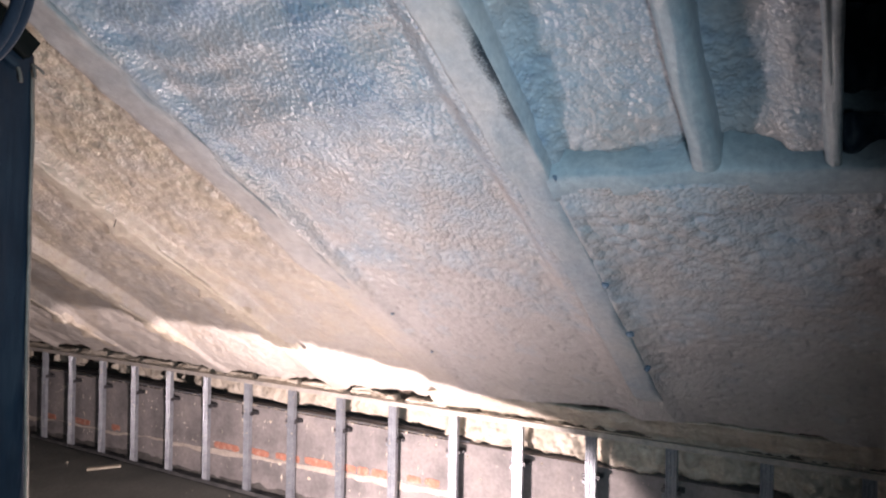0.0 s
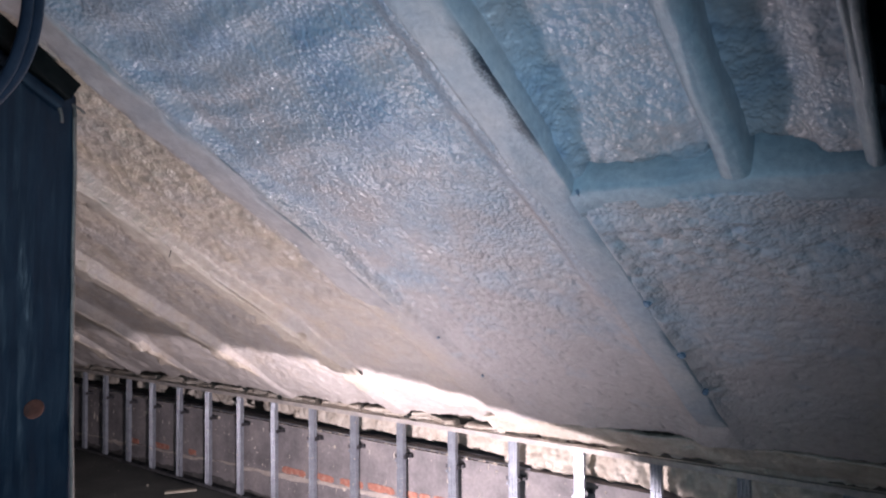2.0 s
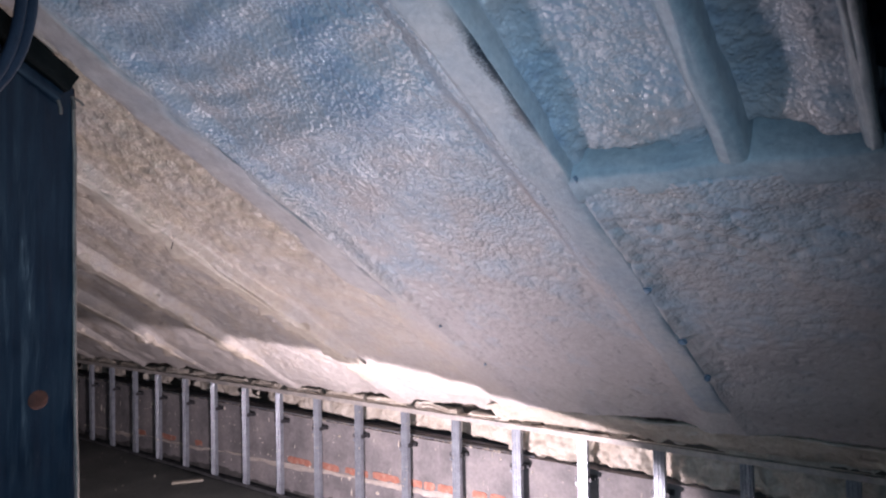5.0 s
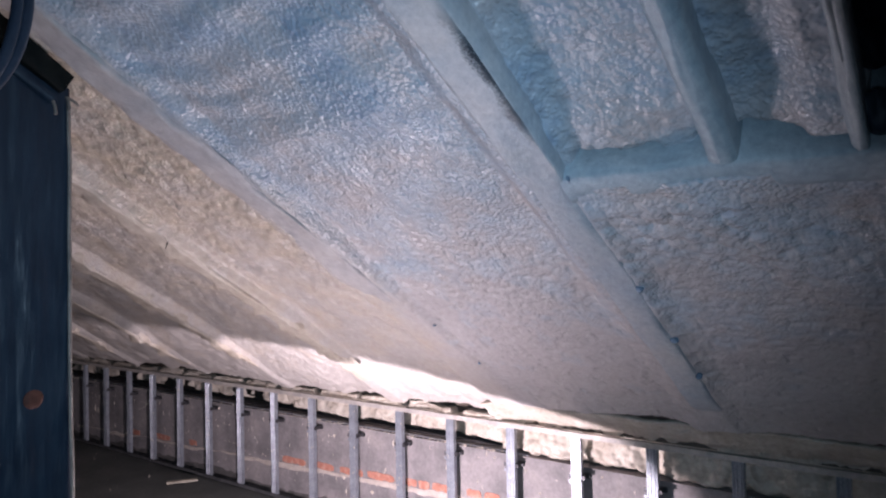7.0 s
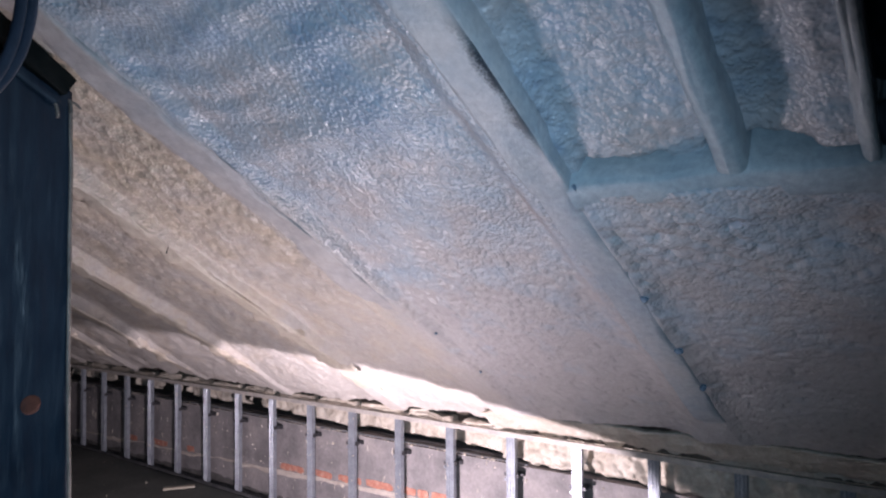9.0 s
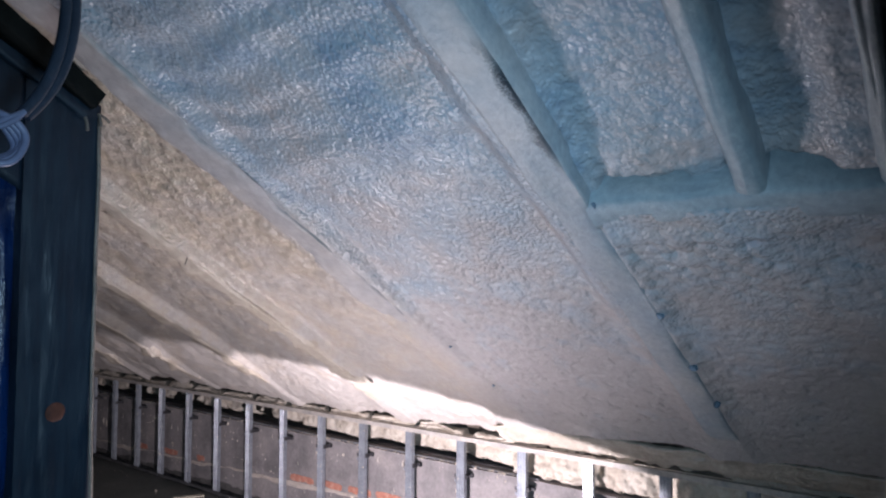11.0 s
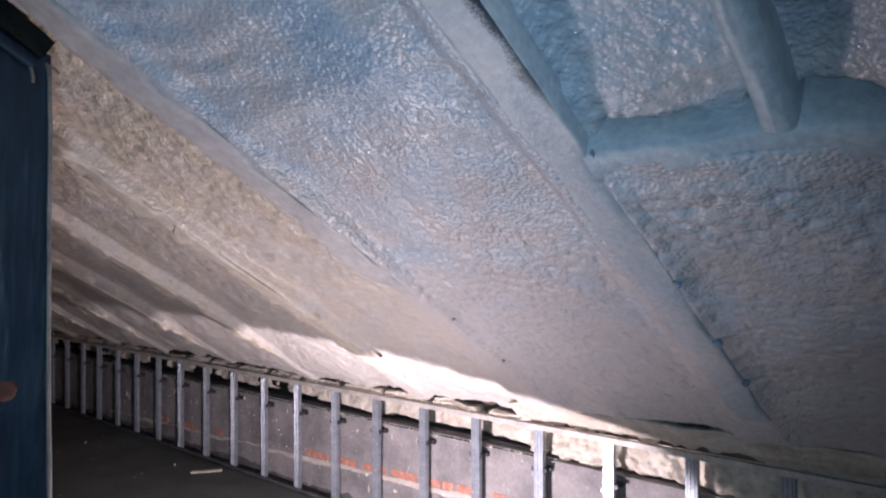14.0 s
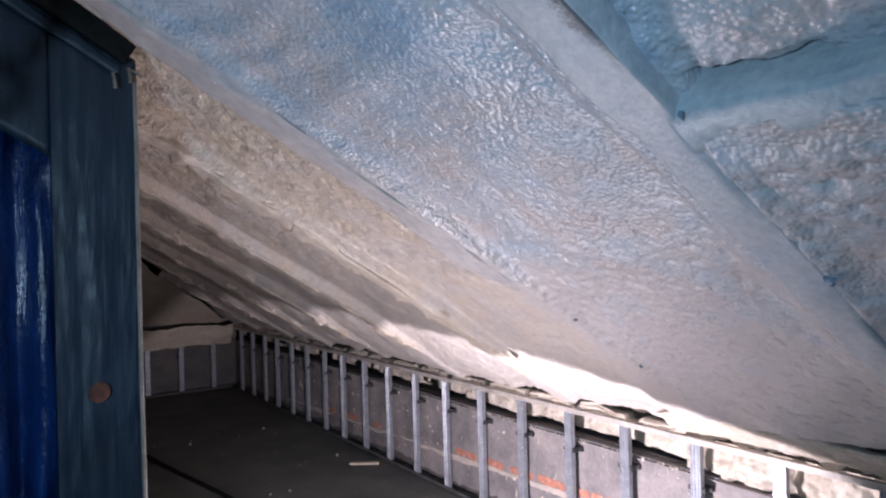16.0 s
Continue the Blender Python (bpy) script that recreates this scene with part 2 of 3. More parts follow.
def grid_object(name, points, mat, smooth=True, keep=None):
    """points: an array rows x columns x 3. keep: which quads stay."""
    r, c, _ = points.shape
    n = np.arange(r * c).reshape(r, c)
    quads = np.stack([n[:-1, :-1], n[:-1, 1:], n[1:, 1:], n[1:, :-1]], -1)
    quads = quads[keep] if keep is not None else quads.reshape(-1, 4)
    me = bpy.data.meshes.new(name)
    me.vertices.add(r * c)
    me.vertices.foreach_set("co", np.ascontiguousarray(points, dtype=np.float32).ravel())
    me.loops.add(len(quads) * 4)
    me.loops.foreach_set("vertex_index", quads.astype(np.int32).ravel())
    me.polygons.add(len(quads))
    me.polygons.foreach_set("loop_start", np.arange(len(quads), dtype=np.int32) * 4)
    me.update(calc_edges=True)
    me.validate()
    if smooth:
        me.shade_smooth()
    me.materials.append(mat)
    return new(name, me)


def part(name, bm, mat, parent, label=""):
    me = bpy.data.meshes.new(name)
    bm.to_mesh(me)
    bm.free()
    me.materials.append(mat)
    ob = new(name, me)
    ob.parent = parent
    return tagged(ob, label)


def box(bm, x0, x1, y0, y1, z0, z1, bevel=0.0):
    made = bmesh.ops.create_cube(bm, size=1.0)["verts"]
    for v in made:
        v.co = Vector((x0 + (v.co.x + 0.5) * (x1 - x0), y0 + (v.co.y + 0.5) * (y1 - y0), z0 + (v.co.z + 0.5) * (z1 - z0)))
    if bevel:
        edges = {e for v in made for e in v.link_edges}
        bmesh.ops.bevel(bm, geom=list(edges), offset=bevel, segments=2, affect="EDGES", clamp_overlap=True)
    return bm


def boxed(*bounds, bevel=0.0):
    return box(bmesh.new(), *bounds, bevel=bevel)


def slab(name, *bounds, mat, label, category, kind="structure", bevel=0.0):
    me = bpy.data.meshes.new(name)
    bm = boxed(*bounds, bevel=bevel)
    bm.to_mesh(me)
    bm.free()
    me.materials.append(mat)
    return tagged(new(name, me), label, category, kind=kind)


def lattice(shape_seed):
    return np.random.default_rng(shape_seed).random((256, 256))


def value_noise(u, v, seed):
    """Smooth noise between -1 and 1 on arrays u, v."""
    table = lattice(seed)
    iu, iv = np.floor(u).astype(int), np.floor(v).astype(int)
    fu, fv = u - iu, v - iv
    fu, fv = fu * fu * (3 - 2 * fu), fv * fv * (3 - 2 * fv)
    a, b = table[iu % 256, iv % 256], table[(iu + 1) % 256, iv % 256]
    c, d = table[iu % 256, (iv + 1) % 256], table[(iu + 1) % 256, (iv + 1) % 256]
    return 2 * ((a * (1 - fu) + b * fu) * (1 - fv) + (c * (1 - fu) + d * fu) * fv) - 1


def fractal(u, v, seed, octaves=3):
    return sum(value_noise(u * 2**k, v * 2**k, seed + k) / 2**k for k in range(octaves))


def pebbles(u, v, seed):
    """Rounded lumps between 0 and 1, one to a cell of size 1."""
    jx, jy, size = lattice(seed), lattice(seed + 1), lattice(seed + 2)
    iu, iv = np.floor(u).astype(int), np.floor(v).astype(int)
    best = np.zeros_like(u)
    for du in (-1, 0, 1):
        for dv in (-1, 0, 1):
            a, b = (iu + du) % 256, (iv + dv) % 256
            d2 = (u - (iu + du + jx[a, b])) ** 2 + (v - (iv + dv + jy[a, b])) ** 2
            best = np.maximum(best, (0.45 + 0.55 * size[a, b]) * np.clip(1 - d2 / 0.75, 0, 1))
    return best


def step(a, b, v):
    s = np.clip((v - a) / (b - a), 0, 1)
    return s * s * (3 - 2 * s)


# ---- the roof ----
PITCH = 0.605
RISE = 2.4124
ROOF_NORMAL = np.array([-PITCH, 0.0, -1.0]) / math.hypot(PITCH, 1.0)   # into the room
RAFTERS = [(1.885, 2.005), (2.955, 3.10), (3.875, 3.985), (4.92, 5.03), (5.92, 6.03), (6.93, 7.04), (7.94, 8.05), (8.95, 9.06)]
HIP_Y, HIP_X = 9.95, 2.60


def roof_point(x, y, h):
    """On the plane of the rafters' undersides, h metres into the room."""
    base = np.stack([x, y, RISE - PITCH * x], -1)
    return base + np.asarray(h)[..., None] * ROOF_NORMAL


def roof_relief(x, y):
    """How far the foam stands below (+) or above (-) the rafters' undersides."""
    u, v = x * math.hypot(1, PITCH), y
    edge = np.full_like(x, 9.0)
    for a, b in RAFTERS:
        edge = np.minimum(edge, np.maximum(a - y, y - b))
    torn = np.where(y > 2.5, 0.022, 0.011) * fractal(u * 7, v * 7, 37)
    covered = np.where(y > 1.93, step(-0.008, -0.03, edge + np.abs(torn)), step(-0.006, -0.024, edge + 0.45 * np.abs(torn)))
    covered = covered * step(2.36, 2.12, x) * np.where((y > 2.5) & (y < 3.3), step(1.6, 1.2, x), 1.0)
    edge = np.maximum(edge, 0)
    depth = np.where(y > 3.0, 0.070 - 0.045 * step(1.7, 2.4, x), 0.045 - 0.030 * step(0.9, 2.0, x))
    depth = np.where(y < 1.885, 0.022 - 0.010 * step(1.9, 2.4, x), depth)
    depth = depth * step(0.0, 1.0, (edge + 2.5 * np.abs(torn) * (y < 1.885)) / np.where(y > 3.3, 0.03, 0.085)) + 0.006
    depth = np.where((y < 1.885) & (x > 0.9), depth * (0.15 + 0.85 * step(0.97, 1.12, x)), depth)
    h = -depth + (0.011 * fractal(u * 3.1, v * 3.1, 11) + np.where(y > 3.0, 0.008, 0.0) * fractal(u * 11, v * 11, 17)) * step(0, 0.1, edge)
    rough = 0.2 + 0.8 * step(-0.3, 0.4, value_noise(u * 2.3, v * 2.3, 31) + 0.7 - 0.75 * step(1.1, 1.9, x))
    lumps = pebbles(u * 40, v * 40, 51) * 0.0055
    lumps = np.where((y > 1.93) & (y < 3.0), np.sqrt(pebbles(u * 44, v * 44, 55)) * 0.0062, lumps)
    lumps = np.where((y > 3.08) & (y < 4.0), 0.4 * lumps + np.sqrt(pebbles(u * 33, v * 33, 61)) * 0.0115 * step(1.75, 1.25, x), lumps)
    near_right = (y < 1.885) & (x > 0.9)
    lumps = np.where(near_right, np.sqrt(pebbles(u * 27, v * 27, 71)) * 0.019 * (1 - 0.9 * step(1.12, 1.48, x)) * step(0.99, 1.04, x) + lumps * 0.4, lumps)
    h = h + np.where(y > 3.0, 1.4, 0.95) * lumps * rough * step(0.0, 0.03, edge + 0.02 * (y < 1.885))
    # pits in the far bays, spray bands in the wide one
    h = h - 0.0035 * (y < 2.95) * step(0.35, 0.65, value_noise(u * 41, v * 41, 45)) * step(1.0, 1.3, x) * step(0.0, 0.03, edge)
    h = h - 0.0055 * (y > 3.12) * step(0.25, 0.6, value_noise(u * 24, v * 24, 43)) * step(1.9, 1.4, x) * step(0.0, 0.03, edge)
    h = h + 0.0045 * np.sin(52 * x + 3.5 * fractal(u * 2, v * 2, 47)) * step(0.72, 0.45, x) * (y > 2.0) * (y < 2.95) * step(0, 0.1, edge)
    # a smooth swelling across the wide bay
    seam = np.exp(-(((x - (0.60 + 0.10 * (y - 2.0))) / 0.05) ** 2)) * (y > 2.0) * (y < 2.95)
    h = h + 0.016 * seam * step(0, 0.1, edge)
    # framed recess above the trimmer
    inside = (y < 1.90) & (x < 0.925)
    rim = np.minimum(0.905 - x, 1.885 - y)
    ragged = 0.03 * fractal(v * 9, u * 9, 85)
    deep = -0.092 + 0.022 * step(0.72, 0.85, x + ragged) + 0.012 * fractal(u * 4, v * 4, 81) + lumps * 1.5 - 0.07 * step(0.05, 0.02, 0.925 - x + 0.6 * ragged) * np.maximum(step(-0.1, 0.3, value_noise(v * 5.3, v * 0 + 7.5, 87)), step(1.64, 1.68, y) * step(1.87, 1.85, y)) + 0.02 * step(0.05, 0.0, 1.885 - y)
    deep = np.where((y < 1.238) & (y > 1.150), -0.34, deep)
    deep = deep + 0.03 * step(1.37, 1.31, y) * (y > 1.235)
    h = np.where(inside, deep, h - 0.03 * covered - 0.03 * ((y < 1.9) & (x < 0.945)))
    # ragged lower edge, curling down towards the eave
    return h + 0.012 * step(2.25, 2.5, x) * (1 + fractal(v * 5, v * 0 + 3, 91))


def roof_sheet(name, ys, x0, mat, label, seed):
    far = np.array(ys)
    lower = 2.475 + 0.168 * step(3.05, 3.35, far) + (0.010 + 0.02 * step(3.0, 3.4, far)) * fractal(far * 2.2, far * 0 + 1.5, seed) + 0.012 * fractal(far * 14, far * 0 + 2.5, seed + 5)
    if far.min() > 3:
        lower = np.minimum(lower, HIP_X + 0.5)
    s = np.linspace(0, 1, int((2.45 - x0) / (0.006 if far.min() < 2 else 0.008)))
    hip = np.clip(HIP_X - (HIP_Y - far), -9, 9)
    x = x0 + (lower[:, None] - x0) * s[None, :]
    y = np.repeat(far[:, None], len(s), 1)
    sheet = roof_point(x, y, roof_relief(x, y))
    middle = (x[:-1, :-1] + x[1:, 1:]) / 2
    keep = middle > np.maximum(hip[:-1, None], -9)
    return tagged(grid_object(name, sheet, mat, keep=keep), label, "insulation", kind="structure")


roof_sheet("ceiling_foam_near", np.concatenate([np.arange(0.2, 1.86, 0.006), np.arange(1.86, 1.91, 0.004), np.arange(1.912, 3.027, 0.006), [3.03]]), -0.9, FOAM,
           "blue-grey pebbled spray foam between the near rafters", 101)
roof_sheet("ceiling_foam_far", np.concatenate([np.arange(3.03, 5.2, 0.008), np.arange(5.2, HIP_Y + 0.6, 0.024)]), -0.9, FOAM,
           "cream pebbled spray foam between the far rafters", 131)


def coated_beam(name, a, b, w0, w1, depth, mat, label, swell=0.004, seed=0, radius=0.028, notch=0.0, sink=lambda x: 0.05 * step(2.2, 2.5, x)):
    """A foam-coated timber from a to b along x on the roof plane; w0..w1 its span in y, its underside flush with the plane."""
    n = max(12, int(abs(b - a) / 0.02))
    xs = np.linspace(a, b, n)
    r = min(radius, (w1 - w0) * 0.40)
    ring = [(w0, -depth)]
    ring += [(w0, -depth * k / 4) for k in (3, 2, 1)]
    ring += [(w0 + r - r * math.cos(t), -r + r * math.sin(t)) for t in np.linspace(0.1, math.pi / 2, 4)]
    ring += [(w0 + r + (w1 - w0 - 2 * r) * k, 0) for k in (0.25, 0.5, 0.75)]
    ring += [(w1 - r + r * math.sin(t), -r + r * math.cos(t)) for t in np.linspace(0, math.pi / 2 - 0.1, 4)]
    ring += [(w1, -depth * k / 4) for k in (1, 2, 3, 4)]
    ring = np.array(ring)
    x = np.repeat(xs[:, None], len(ring), 1)
    k = np.arange(len(ring))[None, :] * 0.35
    off = swell * fractal(x * 6, k + 0 * x, 200 + seed) + notch * np.maximum(0, fractal(x * 13 + 3 * (k > 5), k * 0.2, 240 + seed) - 0.1)
    y = np.repeat(ring[None, :, 0], n, 0) + np.sign(ring[None, :, 0] - (w0 + w1) / 2) * off
    h = np.repeat(ring[None, :, 1], n, 0) + off - sink(x) + 0.004 * fractal(x * 2, k * 0 + x * 0, 220 + seed)
    ob = grid_object(name, roof_point(x, y, h), mat)
    return tagged(ob, label, "rafter", "roof rafters")


rafters = []
for i, (a, b) in enumerate(RAFTERS):
    top = -0.9 if HIP_X - (HIP_Y - b) < -0.9 else HIP_X - (HIP_Y - b)
    rafters.append(coated_beam("rafter", top, 2.48 if i < 2 else 2.64, a, b, 0.22 if i == 0 else 0.06, FOAM_DARK_EDGED if i == 0 else FOAM_WARM if i == 1 else FOAM_CREAM,
                "sloping roof rafter coated in smooth blue-grey foam" if i < 2 else "sloping roof rafter coated in cream foam", seed=i,
                               swell=(0.004, 0.010)[i] if i < 2 else 0.009, radius=0.010 if i == 0 else 0.016, notch=0.0 if i < 1 else 0.026 if i > 1 else 0.006, sink=(lambda x: 0.034 * step(1.25, 1.75, x)) if i == 1 else (lambda x: 0.02 * step(2.3, 2.6, x) + (0.05 * step(2.2, 2.5, x) if x.max() < 2.5 else 0))))


def nails(parent, y, xs, radius=0.011):
    for x in xs:
        bm = bmesh.new()
        bmesh.ops.create_icosphere(bm, subdivisions=2, radius=radius)
        for v in bm.verts:
            v.co = Vector(roof_point(np.array(x), np.array(y), np.array(0.0))) + v.co + Vector(noise.noise_vector(v.co * 90 + Vector((x * 9, 0, 0)))) * 0.008
        part("nail", bm, NAIL_BLUE, parent, "blue foam-crusted nail end")


nails(rafters[0], 1.880, (1.385, 1.69, 1.95), 0.0125)
nails(rafters[1], 2.885, (1.67, 2.0), 0.006)
coated_beam("jack_rafter", -0.9, 0.905, 1.474, 1.538, 0.20, FOAM_SMOOTH, "short rounded jack rafter coated in smooth foam", seed=21, swell=0.003)
coated_beam("jack_rafter", -0.9, 0.905, 1.234, 1.268, 0.30, FOAM_SMOOTH, "narrow jack rafter edging a dark open bay", seed=22)



def trimmer():
    """The cross timber between two rafters, along y."""
    ys = np.linspace(0.2, 1.90, 120)
    ring = [(0.905, -0.22), (0.905, -0.15), (0.905, -0.08), (0.905, -0.03), (0.908, -0.008), (0.918, 0.0), (0.935, 0.002), (0.952, 0.002), (0.970, 0.001), (0.988, -0.002), (1.000, -0.012)]
    ring = np.array(ring)
    y = np.repeat(ys[:, None], len(ring), 1)
    k = np.arange(len(ring))[None, :] * 0.4 + 0 * y
    off = 0.005 * fractal(y * 6, k, 260)
    return tagged(grid_object("trimmer", roof_point(ring[None, :, 0] + off, y, ring[None, :, 1] + off), FOAM_SMOOTH),
                  "horizontal trimmer beam coated in smooth blue-grey foam", "beam")


nails(trimmer(), 1.868, (0.903,), 0.006)


def hip_side():
    """The slope over the end wall."""
    ys, s = np.linspace(6.0, HIP_Y + 0.02, 90), np.linspace(0, 1, 90)
    y = np.repeat(ys[:, None], len(s), 1)
    end = HIP_X - (HIP_Y - ys)
    x = -2.5 + (end[:, None] + 2.5) * s[None, :]
    z = RISE - PITCH * (HIP_X - (HIP_Y - y)) + 0.02 - 0.02 * fractal(x * 3, y * 3, 301) - 0.03 * (np.abs((x * 1.0) % 1.0 - 0.5) < 0.06)
    return tagged(grid_object("ceiling_end", np.stack([x, y, z], -1), FOAM_CREAM), "cream foam on the hipped roof slope", "insulation", kind="structure")


hip_side()

# ---- floor, walls ----


def floor():
    xs, ys = np.linspace(-3.6, 2.72, 160), np.linspace(-2.0, 10.1, 240)
    x, y = np.meshgrid(xs, ys)
    z = 0.004 * fractal(x * 1.5, y * 1.5, 401) - 0.004
    return tagged(grid_object("floor", np.stack([x, y, z], -1), CONCRETE), "dark grey screed floor with scattered foam crumbs", "floor", kind="structure")


floor()
WALL_X, WALL_TOP = 2.69, 0.585
wall_east = slab("wall_east", WALL_X, WALL_X + 0.25, -2.0, 10.3, -0.05, WALL_TOP, mat=RENDER_GREY, label="low grey rendered wall behind the metal studs", category="wall")
slab("wall_north", -3.6, WALL_X, 9.99, 10.25, -0.05, 0.60, mat=RENDER_DIM_LIT, label="low grey rendered end wall, coloured darker for its weak light", category="wall")
slab("wall_south", -3.6, 3.2, -2.2, -2.0, -0.05, 4.9, mat=CLOSING, label="plain closing wall of boards", category="wall")
slab("wall_west", -3.8, -3.6, -2.2, 10.3, -0.05, 4.9, mat=CLOSING, label="plain closing wall of boards", category="wall")


def roof_deck():
    bm = bmesh.new()
    corner = [roof_point(np.array(x), np.array(y), np.array(h)) for h in (-0.24, -0.30) for x, y in ((-3.7, -2.1), (3.3, -2.1), (3.3, 10.4), (-3.7, 10.4))]
    v = [bm.verts.new(c) for c in corner]
    for f in ((0, 1, 2, 3), (7, 6, 5, 4), (0, 4, 5, 1), (1, 5, 6, 2), (2, 6, 7, 3), (3, 7, 4, 0)):
        bm.faces.new([v[k] for k in f])
    me = bpy.data.meshes.new("ceiling")
    bm.to_mesh(me)
    bm.free()
    me.materials.append(TIMBER_DARK)
    return tagged(new("ceiling", me), "dark boards of the sloping roof", "ceiling", kind="structure")


roof_deck()
slab("wall_north_upper", -3.6, 3.2, 10.05, 10.25, 0.60, 4.9, mat=CLOSING, label="plain closing wall above the end", category="wall")

# ---- eave: foam ledges, dark backing strips, tracks ----


def eave_drop(y):
    return 0.03 * step(3.0, 3.3, y)


def foam_lip(name, lower, upper, label, seed, y0, y1, ragged=0.008, crack=0.014, notch=0.0):
    """A ragged strip of foam along the eave between two lines (x, z), rolled back at both edges.
    crack: how far its upper edge may sag from the roof; notch: depth of the cuts that imitate each stud's shadow."""
    ys = np.concatenate([np.arange(y0, min(y1, 5.4), 0.010), np.arange(5.4, y1, 0.025)])
    turn = np.array([(-0.03, 0.05), (-0.015, 0.028), (0.0, 0.006)] + [(k / 16, -0.003) for k in range(1, 16)] + [(1.0, 0.006), (1.015, 0.028), (1.03, 0.05)])
    y = np.repeat(ys[:, None], len(turn), 1)
    k = np.arange(len(turn))[None, :] * 0.5 + 0 * y
    low = ragged * fractal(ys * 9, ys * 0 + 0.5, seed) + ragged * 0.6 * fractal(ys * 31, ys * 0 + 0.5, seed + 3)
    high = ragged * 0.7 * fractal(ys * 4, ys * 0 + 4.5, seed + 6) + ragged * 0.6 * fractal(ys * 27, ys * 0 + 0.5, seed + 9)
    high = high - crack * np.clip(0.45 + 1.3 * fractal(ys * 2.6, ys * 0 + 6.5, seed + 21, 2), 0, 1) + 0.45 * crack
    # stud shadows shaped as cuts that bare the dark strip behind
    off_stud = np.abs((ys - 2.68 + 0.2) % 0.4 - 0.2) + 0.012 * fractal(ys * 1.7, ys * 0 + 2.5, seed + 24)
    high = high - notch * step(0.040, 0.026, off_stud)
    s = turn[None, :, 0] + 0 * y
    z0, z1 = lower[1] - eave_drop(ys) * 0.6 + low, upper[1] - eave_drop(ys) + high
    z = z0[:, None] + (z1 - z0)[:, None] * s
    x = lower[0] + (upper[0] - lower[0]) * s + turn[None, :, 1] + 0.012 * fractal(y * 7, k * 0.4, seed + 12) - 0.010 * pebbles(y * 26, z * 26, seed + 15) - 0.005 * pebbles(y * 60, z * 60, seed + 18)
    return tagged(grid_object(name, np.stack([x, y, z], -1), FOAM_EAVE), label, "insulation", kind="structure")


foam_lip("trim_foam", (2.655, 0.798), (2.484, 0.921), "ragged cream foam lip under the roof edge", 541, 0.2, 3.22, 0.007, 0.008)
foam_lip("trim_foam_far", (2.646, 0.792), (2.668, 0.846), "thin broken foam lip on top of the steel channel", 571, 3.16, 9.9, 0.007, 0.016, 0.030)


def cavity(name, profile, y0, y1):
    """A strip along the eave behind the cracked foam, coloured dark for the shade there."""
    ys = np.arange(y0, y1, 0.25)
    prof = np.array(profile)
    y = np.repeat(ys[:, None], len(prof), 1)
    return tagged(grid_object(name, np.stack([prof[None, :, 0] + 0 * y, y, prof[None, :, 1] - eave_drop(y)], -1), GAP_SHADE),
                  "strip coloured dark for the shade behind the cracked foam", "cavity", kind="structure")


cavity("wall_gap_shade_near", [(2.672, 0.776), (2.70, 0.80), (2.64, 0.86), (2.575, 0.92), (2.48, 0.98)], 0.0, 3.3)
cavity("wall_gap_shade_far", [(2.690, 0.800), (2.705, 0.83), (2.705, 0.90)], 3.25, 10.0)


def foam_back(name, y0, y1, xa, label, seed, low, lumps, holes):
    """Foam on the wall plate between the studs, leaning in towards the roof."""
    ys, s = np.arange(y0, y1, 0.008), np.linspace(0, 1, 40)
    y = np.repeat(ys[:, None], len(s), 1)
    bottom = low - 0.022 * (lumps < 0.5) * step(5.4, 4.4, ys) + (0.012 + 0.012 * lumps) * fractal(ys * 8, ys * 0 + 0.3, seed) + 0.008 * fractal(ys * 30, ys * 0 + 0.3, seed + 2)
    z = bottom[:, None] + (0.86 - bottom)[:, None] * s[None, :]
    bay = np.abs(((y - 2.715) / 0.4) % 1.0 - 0.5) * 2
    x = xa + 0.05 * bay**3 * lumps * step(0.78, 0.72, z) - (0.006 + 0.014 * lumps) * fractal(y * 9, z * 9, seed + 4) - (0.004 + 0.026 * lumps) * pebbles(y * 20, z * 20, seed + 6)
    x = x - (0.006 + 0.010 * lumps) * pebbles(y * 44, z * 44, seed + 8) * (0.5 + 0.5 * value_noise(y * 13, z * 13, seed + 14)) - 0.4 * np.clip(z - 0.76, 0, 1)
    x = x + 0.06 * np.clip(0.10 - s[None, :], 0, 1) / 0.10
    gaps = value_noise(y * 5.5, z * 7, seed + 9) + 0.5 * value_noise(y * 19, z * 16, seed + 10)
    keep = (gaps < 1.6 - holes * step(4.2, 5.6, y))[:-1, :-1]
    return tagged(grid_object(name, np.stack([x, y, z], -1), FOAM_EAVE, keep=keep | (holes == 0)), label, "insulation", kind="structure")


foam_back("wall_foam_near", 0.2, 3.20, 2.700, "lumpy cream foam bulging between the near studs", 601, 0.590, 1.0, 0)
foam_back("wall_foam_far", 3.18, 9.95, 2.765, "pale foam behind the studs above the wall", 631, 0.634, 0.35, 1.3)
# added sheet whose dark colour gives the gaps their shade
slab("wall_backing", 2.93, 3.0, -2.0, 10.3, 0.55, 1.05, mat=GAP_SHADE, label="backing sheet coloured dark for the shade behind the foam", category="wall")


